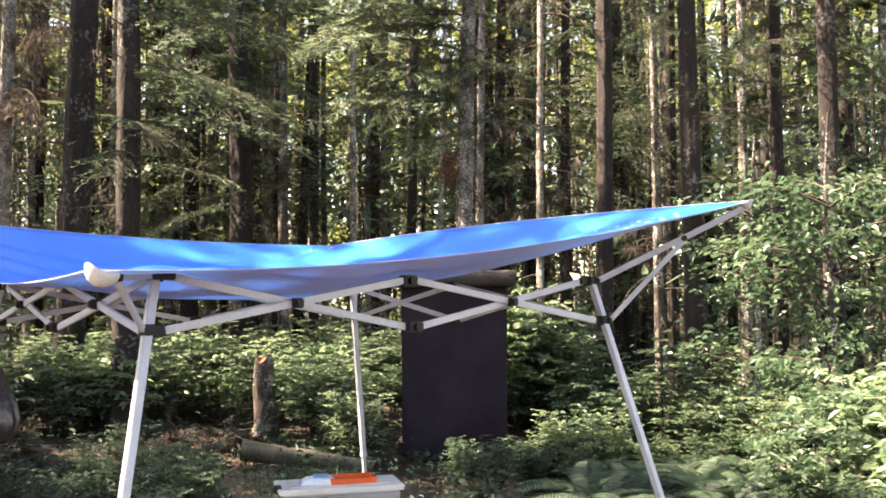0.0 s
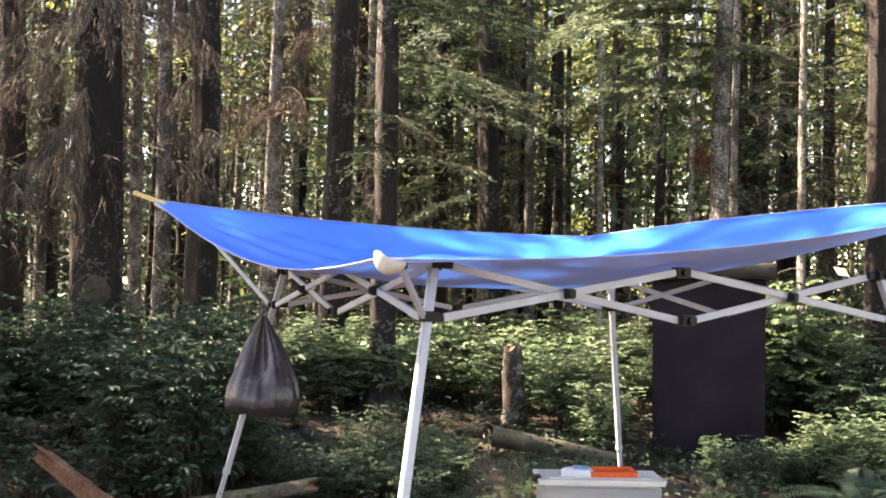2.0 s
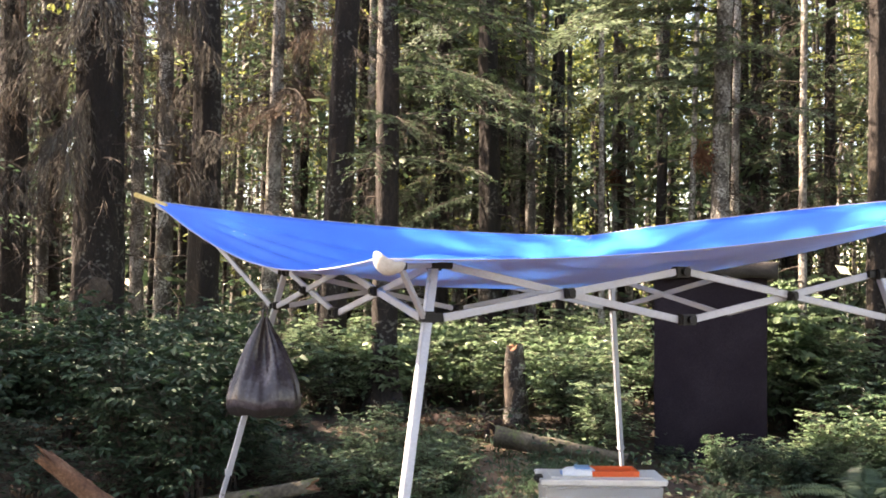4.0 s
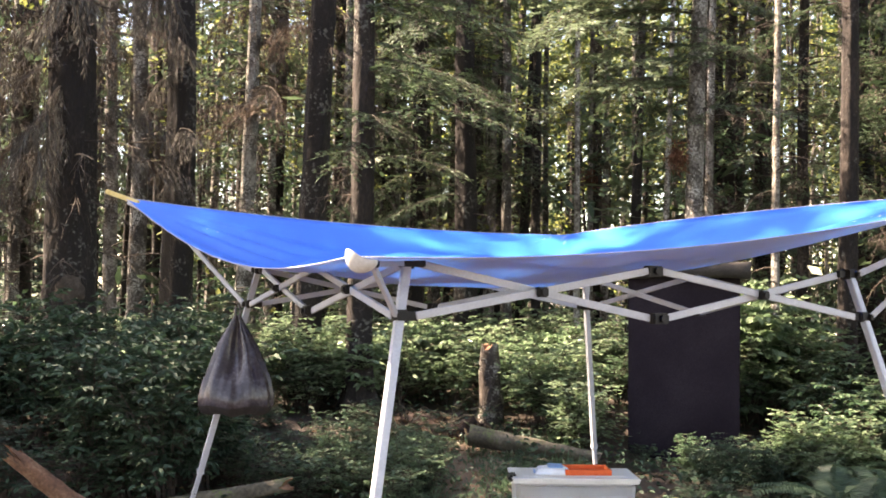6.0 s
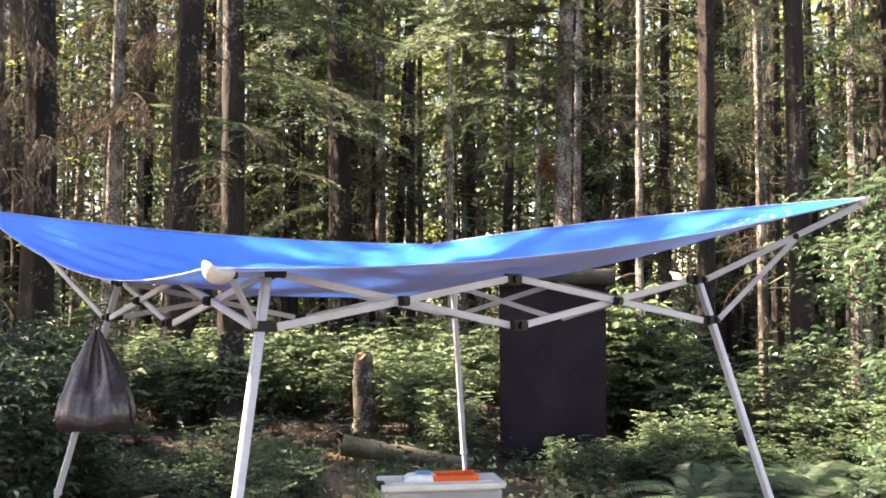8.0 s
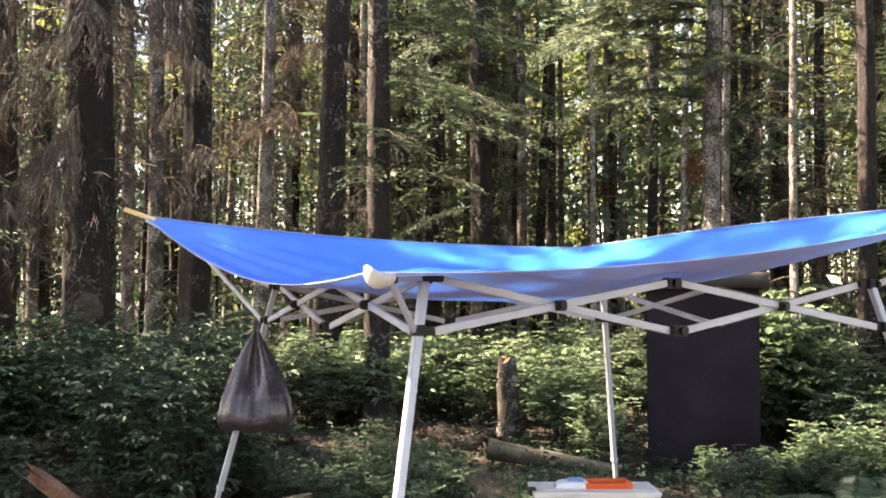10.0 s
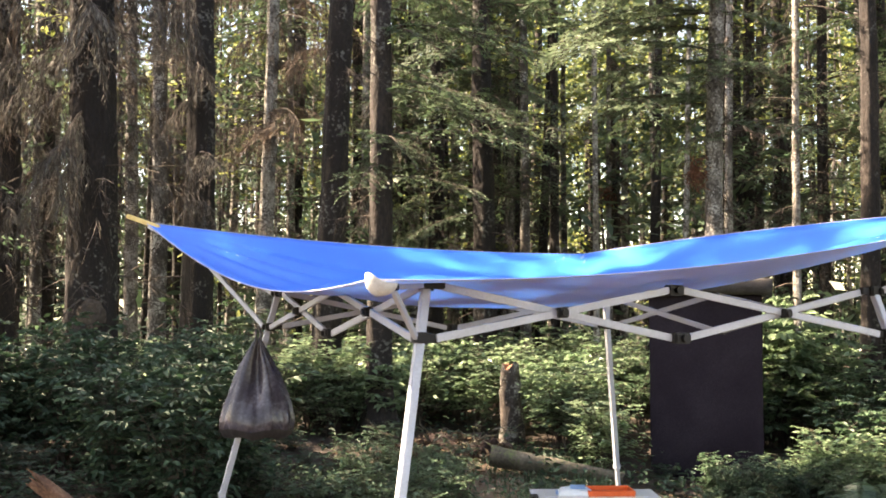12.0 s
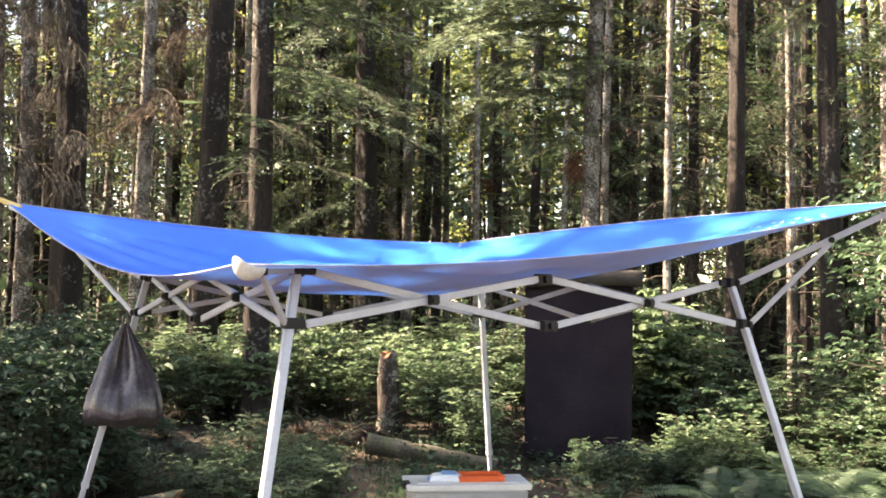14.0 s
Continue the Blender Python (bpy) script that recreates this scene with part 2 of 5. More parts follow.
def bar_bm(p, q, w, h, bevel=0.003, roll_up=(0, 0, 1), bm=None):
    """A rectangular tube from p to q, w across and h high."""
    p, q = Vector(p), Vector(q)
    z = (q - p).normalized()
    x = Vector(roll_up).cross(z)
    x = x.normalized() if x.length > 1e-4 else Vector((1, 0, 0))
    y = z.cross(x)
    m = Matrix((x, y, z)).transposed().to_4x4()
    m.translation = (p + q) / 2
    out = bmesh.new()
    bmesh.ops.create_cube(out, size=1.0, matrix=Matrix.Diagonal((w, h, (q - p).length, 1)))
    if bevel:
        bmesh.ops.bevel(out, geom=out.edges[:], offset=bevel, segments=2, affect="EDGES")
    bmesh.ops.transform(out, matrix=m, verts=out.verts)
    if bm:
        me = bpy.data.meshes.new("joined")
        out.to_mesh(me)
        out.free()
        bm.from_mesh(me)
        bpy.data.meshes.remove(me)
        return bm
    return out


def ground_z(x, y):
    d = np.hypot(x + 1.17, y + 2.92)
    rise = 0.30 * np.clip((d - 5.5) / 4.5, 0, 1) + 0.012 * np.clip(d - 10, 0, 30)
    side = 0.85 * x - 0.5 * y                    # the ground falls a little to the east
    rise = rise * np.clip(1.0 - np.clip(side - 0.8, 0, 2) / 2.5, 0.15, 1)
    rise = rise - 0.24 * np.exp(-((x - 4.7) ** 2 + (y - 4.4) ** 2) / 1.6)
    return rise + 0.04 * np.sin(1.3 * x + 0.6) * np.cos(1.1 * y) * np.clip(d / 4 - 0.6, 0, 1)


# ---- ground ----
def build_ground():
    cx, cy, na = 1.5, 2.0, 144
    radii = np.concatenate([np.arange(0.25, 14, 0.25), 14 * 1.12 ** np.arange(1, 34)])
    a = np.arange(na) * 2 * np.pi / na
    x = cx + radii[:, None] * np.cos(a)
    y = cy + radii[:, None] * np.sin(a)
    z = ground_z(x, y) + rng.normal(0, 0.008, x.shape) * (radii[:, None] < 20)
    verts = np.concatenate([np.stack([x, y, z], -1).reshape(-1, 3), [[cx, cy, float(ground_z(np.array(cx), np.array(cy)))]]])
    i, j = np.meshgrid(np.arange(len(radii) - 1), np.arange(na), indexing="ij")
    f = np.stack([i * na + j, (i + 1) * na + j, (i + 1) * na + (j + 1) % na, i * na + (j + 1) % na], -1).reshape(-1, 4)
    me = bpy.data.meshes.new("ground")
    fan = [(len(verts) - 1, k, (k + 1) % na) for k in range(na)]
    me.from_pydata(verts.tolist(), [], f.tolist() + fan)
    me.materials.append(M_SOIL)
    me.materials.append(M_PATH)
    for p in me.polygons:                        # the trodden path runs from the clearing to the uprooted mound
        px, py = p.center.x + 1.17, p.center.y + 2.92
        b, d = math.degrees(math.atan2(px, py)), math.hypot(px, py)
        if 5.4 < d < 9.2 and abs(b - 25.9 + 0.6 * math.sin(2.1 * d)) < 1.7:
            p.material_index = 1
    me.polygons.foreach_set("use_smooth", [True] * len(me.polygons))
    return tagged(new("ground", me), "dark brown forest floor with leaf litter", "ground", kind="structure")


build_ground()


# ---- pop-up canopy ----
S, ZL, ZU = 2.05, 1.50, 1.675
INSET = 0.035


def build_canopy():
    c = thing("pop_up_canopy", (S / 2, S / 2, 0.0), "blue pop-up canopy with sagging top on white steel frame", "canopy")
    base = Vector((S / 2, S / 2, 0))

    def add(name, bm, m, label="", parent=c):
        if parent is c:
            bmesh.ops.translate(bm, vec=-base, verts=bm.verts)
        return part(name, bm, m, parent, label)

    corners = {"n": (0, 0, -1, -1), "r": (S, 0, 1, -1), "f": (S, S, 1, 1), "l": (0, S, -1, 1)}
    slant = 0.22
    low, top = {}, {}
    for k, (x, y, sx, sy) in corners.items():
        low[k] = Vector((x, y, ZL))
        top[k] = Vector((x - sx * INSET, y - sy * INSET, ZU))
        out = Vector((sx, sy, 0))
        gz = float(ground_z(np.array(x), np.array(y)))
        split = 0.62
        p_split = low[k] + out * slant * (ZL - split) + Vector((0, 0, split - ZL))
        foot = low[k] + out * slant * (ZL - gz) + Vector((0, 0, gz - ZL))
        bm = bar_bm(top[k] + Vector((0, 0, 0.012)), p_split, 0.029, 0.029, 0.003, roll_up=(0, 1, 0))
        leg = add("leg", bm, M_STEEL, "white square steel leg leaning outward")
        bm = bar_bm(p_split + (p_split - foot) * 0.08, foot + Vector((0, 0, 0.008)), 0.0225, 0.0225, 0.002, roll_up=(0, 1, 0))
        add("inner_leg", bm, M_STEEL)
        # adjustment holes, shown as small dark buttons
        way = (foot - p_split).normalized()
        for n in range(4):
            at = p_split + way * (0.12 + 0.10 * n)
            bm = bmesh.new()
            bmesh.ops.create_cone(bm, cap_ends=True, segments=10, radius1=0.004, radius2=0.004, depth=0.0255,
                                  matrix=Matrix.Translation(at) @ Matrix.Rotation(radians(90), 4, "X"))
            add("button", bm, M_BLACKP)
        add("collar", bar_bm(p_split + Vector((0, 0, 0.02)), p_split - Vector((0, 0, 0.012)), 0.034, 0.034, 0.003, roll_up=(0, 1, 0)), M_STEEL)
        bm = box_bm((0.075, 0.075, 0.006), 0.002, at=(foot.x, foot.y, foot.z + 0.004))
        add("foot_plate", bm, M_STEEL)
        # slider and top bracket: a block with lugs towards both trusses
        for at, name in ((low[k], "slider"), (top[k], "corner_bracket")):
            bm = box_bm((0.048, 0.048, 0.042), 0.006, at=at)
            box_bm((0.052, 0.020, 0.030), 0.004, at=at + Vector((-sx * 0.038, 0, 0)), bm=bm)
            box_bm((0.020, 0.052, 0.030), 0.004, at=at + Vector((0, -sy * 0.038, 0)), bm=bm)
            box_bm((0.026, 0.026, 0.026), 0.004, at=at + Vector((sx * 0.024, sy * 0.024, 0)), bm=bm)
            add(name, bm, M_BLACKP, "black plastic joint")

    # scissor trusses: two crossings on each side
    sides = (("n", "r"), ("r", "f"), ("f", "l"), ("l", "n"))
    for a, b in sides:
        d = (low[b] - low[a]).normalized()
        nrm = Vector((d.y, -d.x, 0))
        la, lb, ta, tb = low[a] + d * 0.05, low[b] - d * 0.05, top[a] + d * 0.03, top[b] - d * 0.03
        ml, mt = (low[a] + low[b]) / 2, (top[a] + top[b]) / 2
        mt.z -= 0.008
        ml.z -= 0.008
        for p, q, s in ((la, mt - d * 0.03, 1), (ta, ml - d * 0.03, -1), (lb, mt + d * 0.03, 1), (tb, ml + d * 0.03, -1)):
            off = nrm * 0.0085 * s
            add("truss_bar", bar_bm(p + off, q + off, 0.0125, 0.026, 0.002), M_STEEL)
        for mid in (mt, ml):
            bm = box_bm((0.072, 0.040, 0.040), 0.006)
            box_bm((0.030, 0.052, 0.030), 0.006, bm=bm)
            bmesh.ops.create_cone(bm, cap_ends=True, segments=14, radius1=0.011, radius2=0.011, depth=0.064, matrix=Matrix.Rotation(radians(90), 4, "X"))
            bmesh.ops.transform(bm, matrix=Matrix.Translation(mid) @ Matrix.Rotation(math.atan2(d.y, d.x), 4, "Z"), verts=bm.verts)
            add("middle_joint", bm, M_BLACKP, "black plastic joint")
        for f in (0.257, 0.743):
            x = low[a].lerp(low[b], f)
            x.z = (ZL + ZU) / 2 - 0.004
            bm = box_bm((0.040, 0.036, 0.036), 0.005)
            bmesh.ops.create_cone(bm, cap_ends=True, segments=14, radius1=0.012, radius2=0.012, depth=0.046, matrix=Matrix.Rotation(radians(90), 4, "X"))
            bmesh.ops.transform(bm, matrix=Matrix.Translation(x) @ Matrix.Rotation(math.atan2(d.y, d.x), 4, "Z"), verts=bm.verts)
            add("crossing_pin", bm, M_BLACKP, "black plastic spacer with a pin")

    # eave arms and struts at the corners
    tips = {"n": Vector((-0.255, -0.255, 1.658)), "r": Vector((2.505, -0.455, 2.00)), "f": Vector((2.26, 2.30, 1.90)), "l": Vector((-0.55, 2.60, 2.045))}
    share = {"n": 0.62, "r": 0.57, "f": 0.55, "l": 0.57}
    for k, tip in tips.items():
        x, y, sx, sy = corners[k]
        out = Vector((sx, sy, 0)).normalized()
        a = top[k] + out * 0.035
        add("eave_arm", bar_bm(a, tip, 0.016, 0.026, 0.002), M_STEEL, "white steel arm reaching out past the leg")
        hinge = a.lerp(tip, share[k]) - Vector((0, 0, 0.012))
        add("strut", bar_bm(low[k] + out * 0.035, hinge, 0.014, 0.022, 0.002), M_STEEL)
        bm = bmesh.new()
        side = Vector((-out.y, out.x, 0))
        bmesh.ops.create_cone(bm, cap_ends=True, segments=12, radius1=0.013, radius2=0.013, depth=0.03,
                              matrix=Matrix.Translation(hinge + Vector((0, 0, 0.010))) @ Vector((0, 0, 1)).rotation_difference(side).to_matrix().to_4x4())
        add("hinge_pin", bm, M_BLACKP)

    # fabric: a sheet hung from the four tips, pulled in along its edges and bellied in the middle
    n = 72
    P = {"n": np.array((-0.27, -0.27, 1.678)), "r": np.array((2.52, -0.465, 2.020)), "l": np.array((-0.565, 2.615, 2.065)), "f": np.array((1.97, 2.18, 1.935))}
    ctr = np.array((S / 2, S / 2, 0))

    def edge(a, b, sag, pull, skew=0.5):
        t = np.linspace(0, 1, n)
        base_ = P[a][None] * (1 - t)[:, None] + P[b][None] * t[:, None]
        w = 4 * t * (1 - t)
        w = w * (1 + (skew - 0.5) * 2 * (2 * t - 1))
        mid = (P[a] + P[b]) / 2
        inward = (ctr - mid) * (1, 1, 0)
        inward = inward / np.linalg.norm(inward)
        return base_ + w[:, None] * (inward * pull + np.array((0, 0, -sag)))

    c_nr, c_lf = edge("n", "r", 0.085, 0.10), edge("l", "f", 0.045, 0.06)
    c_nl, c_rf = edge("n", "l", 0.185, 0.13, 0.64), edge("r", "f", -0.02, 0.03)
    u, v = np.meshgrid(np.linspace(0, 1, n), np.linspace(0, 1, n), indexing="ij")
    U, V = u[..., None], v[..., None]
    surf = (1 - V) * c_nr[:, None] + V * c_lf[:, None] + (1 - U) * c_nl[None] + U * c_rf[None]
    surf -= (1 - U) * (1 - V) * P["n"] + U * (1 - V) * P["r"] + (1 - U) * V * P["l"] + U * V * P["f"]
    belly = (u ** 1.5 * (1 - u) * v ** 1.3 * (1 - v)) / 0.0318
    belly = np.clip(belly, 0, None) ** 0.8
    surf[..., 2] -= 0.15 * belly + 0.022 * np.exp(-((u - 0.82) ** 2 + (v - 0.45) ** 2) / 0.05) * np.clip(belly * 3, 0, 1)
    surf[..., 2] += 0.055 * np.exp(-((u - 0.16) ** 2 + (v - 0.2) ** 2) / 0.03) * np.clip(u * v * 60, 0, 1)
    # tension folds that run out to the tips, and small ripples
    for (cu, cv), amp in (((1, 0), 0.016), ((0, 0), 0.011), ((0, 1), 0.010), ((1, 1), 0.008)):
        du, dv = np.abs(u - cu), np.abs(v - cv)
        r, th = np.hypot(du, dv), np.arctan2(dv, du)
        surf[..., 2] += amp * np.sin(th * 17 + cu * 2) * np.exp(-((r - 0.28) / 0.22) ** 2) * np.clip(belly * 6, 0, 1)
    surf[..., 2] += 0.004 * np.sin(surf[..., 0] * 7 + surf[..., 1] * 4) * belly
    # rests on the upper frame where it meets it
    rests = list(top.values()) + [(top[a] + top[b]) / 2 for a, b in sides]
    for rest in rests:
        d2 = (surf[..., 0] - rest.x) ** 2 + (surf[..., 1] - rest.y) ** 2
        surf[..., 2] = np.maximum(surf[..., 2], (ZU + 0.034) * np.exp(-d2 / 0.012) + (1 - np.exp(-d2 / 0.012)) * surf[..., 2])
    i, j = np.meshgrid(np.arange(n - 1), np.arange(n - 1), indexing="ij")
    k = lambda a, b: (a * n + b).ravel()
    quads = np.stack([k(i, j), k(i + 1, j), k(i + 1, j + 1), k(i, j + 1)], 1)
    upper = surf.reshape(-1, 3) - np.array(base)
    under = upper - (0, 0, 0.0025)
    rim = np.concatenate([np.arange(n) * n, (n - 1) * n + np.arange(n), (n * n - 1) - np.arange(n) * n, (n - 1) - np.arange(n)])
    rim = rim[np.append(True, np.diff(rim) != 0)]
    nn = n * n
    skirt = np.stack([rim[:-1], rim[:-1] + nn, rim[1:] + nn, rim[1:]], 1)
    me = mesh_of("fabric", [(np.concatenate([upper, under]), quads, 0)], [M_BLUE, M_SILVER], True)
    bm = bmesh.new()
    bm.from_mesh(me)
    bm.verts.ensure_lookup_table()
    for q in quads:
        f = bm.faces.new([bm.verts[int(x) + nn] for x in q[::-1]])
        f.material_index, f.smooth = 1, True
    for q in skirt:
        f = bm.faces.new([bm.verts[int(x)] for x in q])
        f.material_index = 0
    bm.to_mesh(me)
    bm.free()
    part("fabric", me, None, c, "blue polyester top, silver underneath, sagging in the middle")
    for line in (c_nr, c_lf, c_nl, c_rf):
        v_, f_ = tubes((line - np.array(base))[None], np.full((1, n), 0.0027), 6)
        part("hem", mesh_of("hem", [(v_, f_, 0)], [M_HEM], True), None, c, "pale stitched hem")
    # corner pockets: small cloth bowls with one lip drawn up to the tip
    for k, rx, ry, rz, lip in (("n", 0.050, 0.040, 0.040, 0.030), ("r", 0.034, 0.028, 0.030, 0.014)):
        x, y, sx, sy = corners[k]
        out = np.array((sx, sy, 0)) / 2 ** 0.5
        side = np.array((-out[1], out[0], 0))
        rows, cols = 9, 28
        ph, th = np.meshgrid(np.linspace(0, np.pi / 2, rows), np.arange(cols) * 2 * np.pi / cols, indexing="ij")
        cen = P[k] - out * 0.045 + side * (0.018 if k == "n" else 0.0) - np.array((0, 0, 0.008))
        swell = 1 + 0.07 * np.sin(3 * th + 1) * np.cos(ph)
        up_lip = lip * np.cos(ph) ** 2 * np.clip(np.cos(th - 0.5), 0, 1) ** 3

        def bowl(f):
            return (cen + out * (np.cos(th) * np.cos(ph) * ry * f * swell + 0.012)[..., None] - side * (np.sin(th) * np.cos(ph) * rx * f * swell)[..., None]
                    + np.array((0, 0, 1)) * (-np.sin(ph) * rz * f + up_lip)[..., None]).reshape(-1, 3)

        ii, jj = np.meshgrid(np.arange(rows - 1), np.arange(cols), indexing="ij")
        kk = lambda a, b: (a * cols + b % cols).ravel()
        fq = np.stack([kk(ii, jj), kk(ii + 1, jj), kk(ii + 1, jj + 1), kk(ii, jj + 1)], 1)
        me = mesh_of("corner_pocket", [(bowl(1.0) - np.array(base), fq, 0), (bowl(0.94) - np.array(base), fq[:, ::-1], 0)], [M_WHITE], True)
        part("corner_pocket", me, None, c, "white cloth corner pocket, curled up")
    bm = bar_bm((-0.50, 2.55, 2.035), (-0.655, 2.705, 2.105), 0.024, 0.024, 0.005)
    add("stick_end", bm, M_STICK, "yellow wooden stick poking out of the corner")


build_canopy()


# ---- hanging bag ----
def build_bag():
    at = Vector((-0.077, 1.98, 0.0))
    ob = thing("carrier_bag", (at.x, at.y, 0.90), "smoky black plastic carrier bag hanging full from the canopy frame", "bag")
    prof = ((0.0, 0.135, 0.09), (0.012, 0.180, 0.12), (0.05, 0.203, 0.142), (0.10, 0.203, 0.14), (0.18, 0.184, 0.118), (0.25, 0.155, 0.095), (0.31, 0.130, 0.075), (0.37, 0.106, 0.058), (0.42, 0.080, 0.045), (0.48, 0.045, 0.03), (0.535, 0.016, 0.013))
    ns = 96
    rows = []
    for z, a, b in prof:
        th = np.arange(ns) * 2 * np.pi / ns
        fold = 1 + (0.02 + 0.16 * z) * np.sin(th * 11 + z * 4) + (0.012 + 0.06 * z) * np.sin(th * 23 + 1.3 - z * 6)
        pinch = 1 - 0.9 * min(1.0, max(0.0, (z - 0.16) / 0.16)) * np.exp(-(np.cos(th) / 0.30) ** 2)      # drawn in between the two handles
        rows.append(np.stack([a * np.cos(th) * fold, b * np.sin(th) * fold * pinch, z + 0.008 * np.sin(th * 5)], 1))
    ring = np.array(rows)
    k = len(prof)
    i, j = np.meshgrid(np.arange(k - 1), np.arange(ns), indexing="ij")
    f = np.stack([i * ns + j, i * ns + (j + 1) % ns, (i + 1) * ns + (j + 1) % ns, (i + 1) * ns + j], -1).reshape(-1, 4)
    me = mesh_of("bag_body", [(ring.reshape(-1, 3), f, 0)], [M_BAG], True)
    bm = bmesh.new()
    bm.from_mesh(me)
    bm.verts.ensure_lookup_table()
    bm.faces.new([bm.verts[x] for x in range(ns)][::-1])
    bm.to_mesh(me)
    bm.free()
    body = part("bag_body", me, None, ob)
    low_ = ring[:3] * (1.003, 1.003, 1.0) - (0, 0, 0.002)
    i, j = np.meshgrid(np.arange(2), np.arange(ns), indexing="ij")
    f = np.stack([i * ns + j, i * ns + (j + 1) % ns, (i + 1) * ns + (j + 1) % ns, (i + 1) * ns + j], -1).reshape(-1, 4)
    part("sagging_base", mesh_of("sagging_base", [(low_.reshape(-1, 3), f, 0)], [M_BAGFILL], True), None, ob, "darker stretched base")
    for s in (-1, 1):
        line = np.array([[(s * 0.008, 0, 0.52), (s * 0.014, 0, 0.555), (s * 0.012, 0, 0.585), (0.0, 0.0, 0.605)]])
        v_, f_ = tubes(line, np.array([[0.009, 0.007, 0.006, 0.005]]), 8)
        part("bag_handle", mesh_of("bag_handle", [(v_, f_, 0)], [M_BAG], True), None, ob)
    bm = bmesh.new()
    bmesh.ops.create_uvsphere(bm, u_segments=20, v_segments=10, radius=1.0, matrix=Matrix.Translation((0, 0, 0.075)) @ Matrix.Diagonal((0.175, 0.118, 0.062, 1)))
    part("contents", bm, M_BAGFILL, ob, "dark lump filling the bottom")
    ob.matrix_basis = pose(at.x, at.y, 0.952, 0, 0, -24) @ Matrix.Diagonal((0.91, 0.91, 0.91, 1))


build_bag()


# ---- storage bin and what lies on it ----
def build_tote():
    mid, rz = Vector((1.49, 1.31, 0)), -23.0
    gz = float(ground_z(np.array(mid.x), np.array(mid.y)))
    ob = thing("storage_bin", (mid.x, mid.y, gz), "cloudy translucent plastic storage bin with pale lid", "storage bin", rz=rz)
    w, d, h = 0.60, 0.27, 0.648 - gz
    bm = bmesh.new()
    lo = [(-w / 2 + 0.035, -d / 2 + 0.03), (w / 2 - 0.035, -d / 2 + 0.03), (w / 2 - 0.035, d / 2 - 0.03), (-w / 2 + 0.035, d / 2 - 0.03)]
    hi = [(-w / 2, -d / 2), (w / 2, -d / 2), (w / 2, d / 2), (-w / 2, d / 2)]
    a = [bm.verts.new((x, y, 0.0)) for x, y in lo]
    b = [bm.verts.new((x, y, h)) for x, y in hi]
    bm.faces.new(a[::-1])
    bm.faces.new(b)
    for i in range(4):
        bm.faces.new((a[i], a[(i + 1) % 4], b[(i + 1) % 4], b[i]))
    bmesh.ops.bevel(bm, geom=bm.edges[:], offset=0.022, segments=3, affect="EDGES")
    part("bin_body", bm, M_TOTE, ob, "translucent body")
    for x in (-0.2, 0.0, 0.2):
        part("rib", box_bm((0.03, 0.008, h * 0.72), 0.003, at=(x, -d / 2 + 0.012, h * 0.5)), M_TOTE, ob)
    part("rim", box_bm((w + 0.026, d + 0.026, 0.014), 0.005, at=(0, 0, h + 0.001)), M_RIM, ob)
    lid = part("lid", box_bm((w + 0.034, d + 0.034, 0.012), 0.005, at=(0, 0, h + 0.014)), M_RIM, ob, "pale plastic lid")
    part("lid_panel", box_bm((w - 0.09, d - 0.09, 0.006), 0.0025, at=(0, 0, h + 0.0215)), M_RIM, lid)
    part("latch", box_bm((0.050, 0.10, 0.030), 0.009, at=(-w / 2 - 0.010, -0.055, h + 0.010)), M_BLACKP, ob, "black latch")
    # crumpled white film bags pressed against the wall inside
    for s, wide in ((-0.075, 0.22), (0.155, 0.21)):
        bm = bmesh.new()
        bmesh.ops.create_cube(bm, size=1.0)
        bmesh.ops.subdivide_edges(bm, edges=bm.edges[:], cuts=13, use_grid_fill=True)
        for v in bm.verts:
            c_ = v.co * 1.0
            f_ = 1.0 - 0.30 * max(0.0, c_.length - 0.55)
            crease = abs(noise.noise((c_.x * 4 + s * 9, c_.y * 3, c_.z * 5))) + 0.5 * abs(noise.noise((c_.x * 11, c_.y * 9 + s, c_.z * 12)))
            v.co = Vector((c_.x * wide * f_, c_.y * 0.17 * f_ + (0.045 * crease if c_.y < 0 else 0.0), (c_.z * f_) * (h - 0.10)))
        bmesh.ops.translate(bm, vec=(s, -0.012, h * 0.5), verts=bm.verts)
        part("film_bag", bm, M_PACKW, ob, "crumpled white film bag inside the bin")
    z = gz + h + 0.026
    m = pose(mid.x, mid.y, z, 0, 0, rz)
    # pack of wipes: a pillow with crimped ends
    pk = thing("wipes_pack", tuple(m @ Vector((-0.105, -0.03, 0))), "blue and white plastic film pack on the bin lid", "package", rz=rz - 6)
    bm = bmesh.new()
    bmesh.ops.create_grid(bm, x_segments=18, y_segments=12, size=1.0)
    for v in bm.verts:
        x, y = v.co.x, v.co.y
        e = max(0.0, (1 - abs(x) ** 3) * (1 - abs(y) ** 4))
        v.co = (x * 0.085, y * 0.055, 0.008 + 0.030 * e ** 0.5 + 0.002 * math.sin(9 * x + 5 * y))
    r = bmesh.ops.extrude_face_region(bm, geom=bm.faces[:])
    for v in (g for g in r["geom"] if isinstance(g, bmesh.types.BMVert)):
        v.co.z = 0.001
    part("pack_body", bm, M_PACKW, pk, "whitish film pack")
    part("pack_band", box_bm((0.075, 0.105, 0.004), 0.0015, at=(0.012, -0.002, 0.0385)), M_PACKB, pk, "blue printed band")
    for s in (-1, 1):
        part("crimp", box_bm((0.014, 0.100, 0.003), 0.001, at=(s * 0.090, 0, 0.008)), M_PACKB, pk)
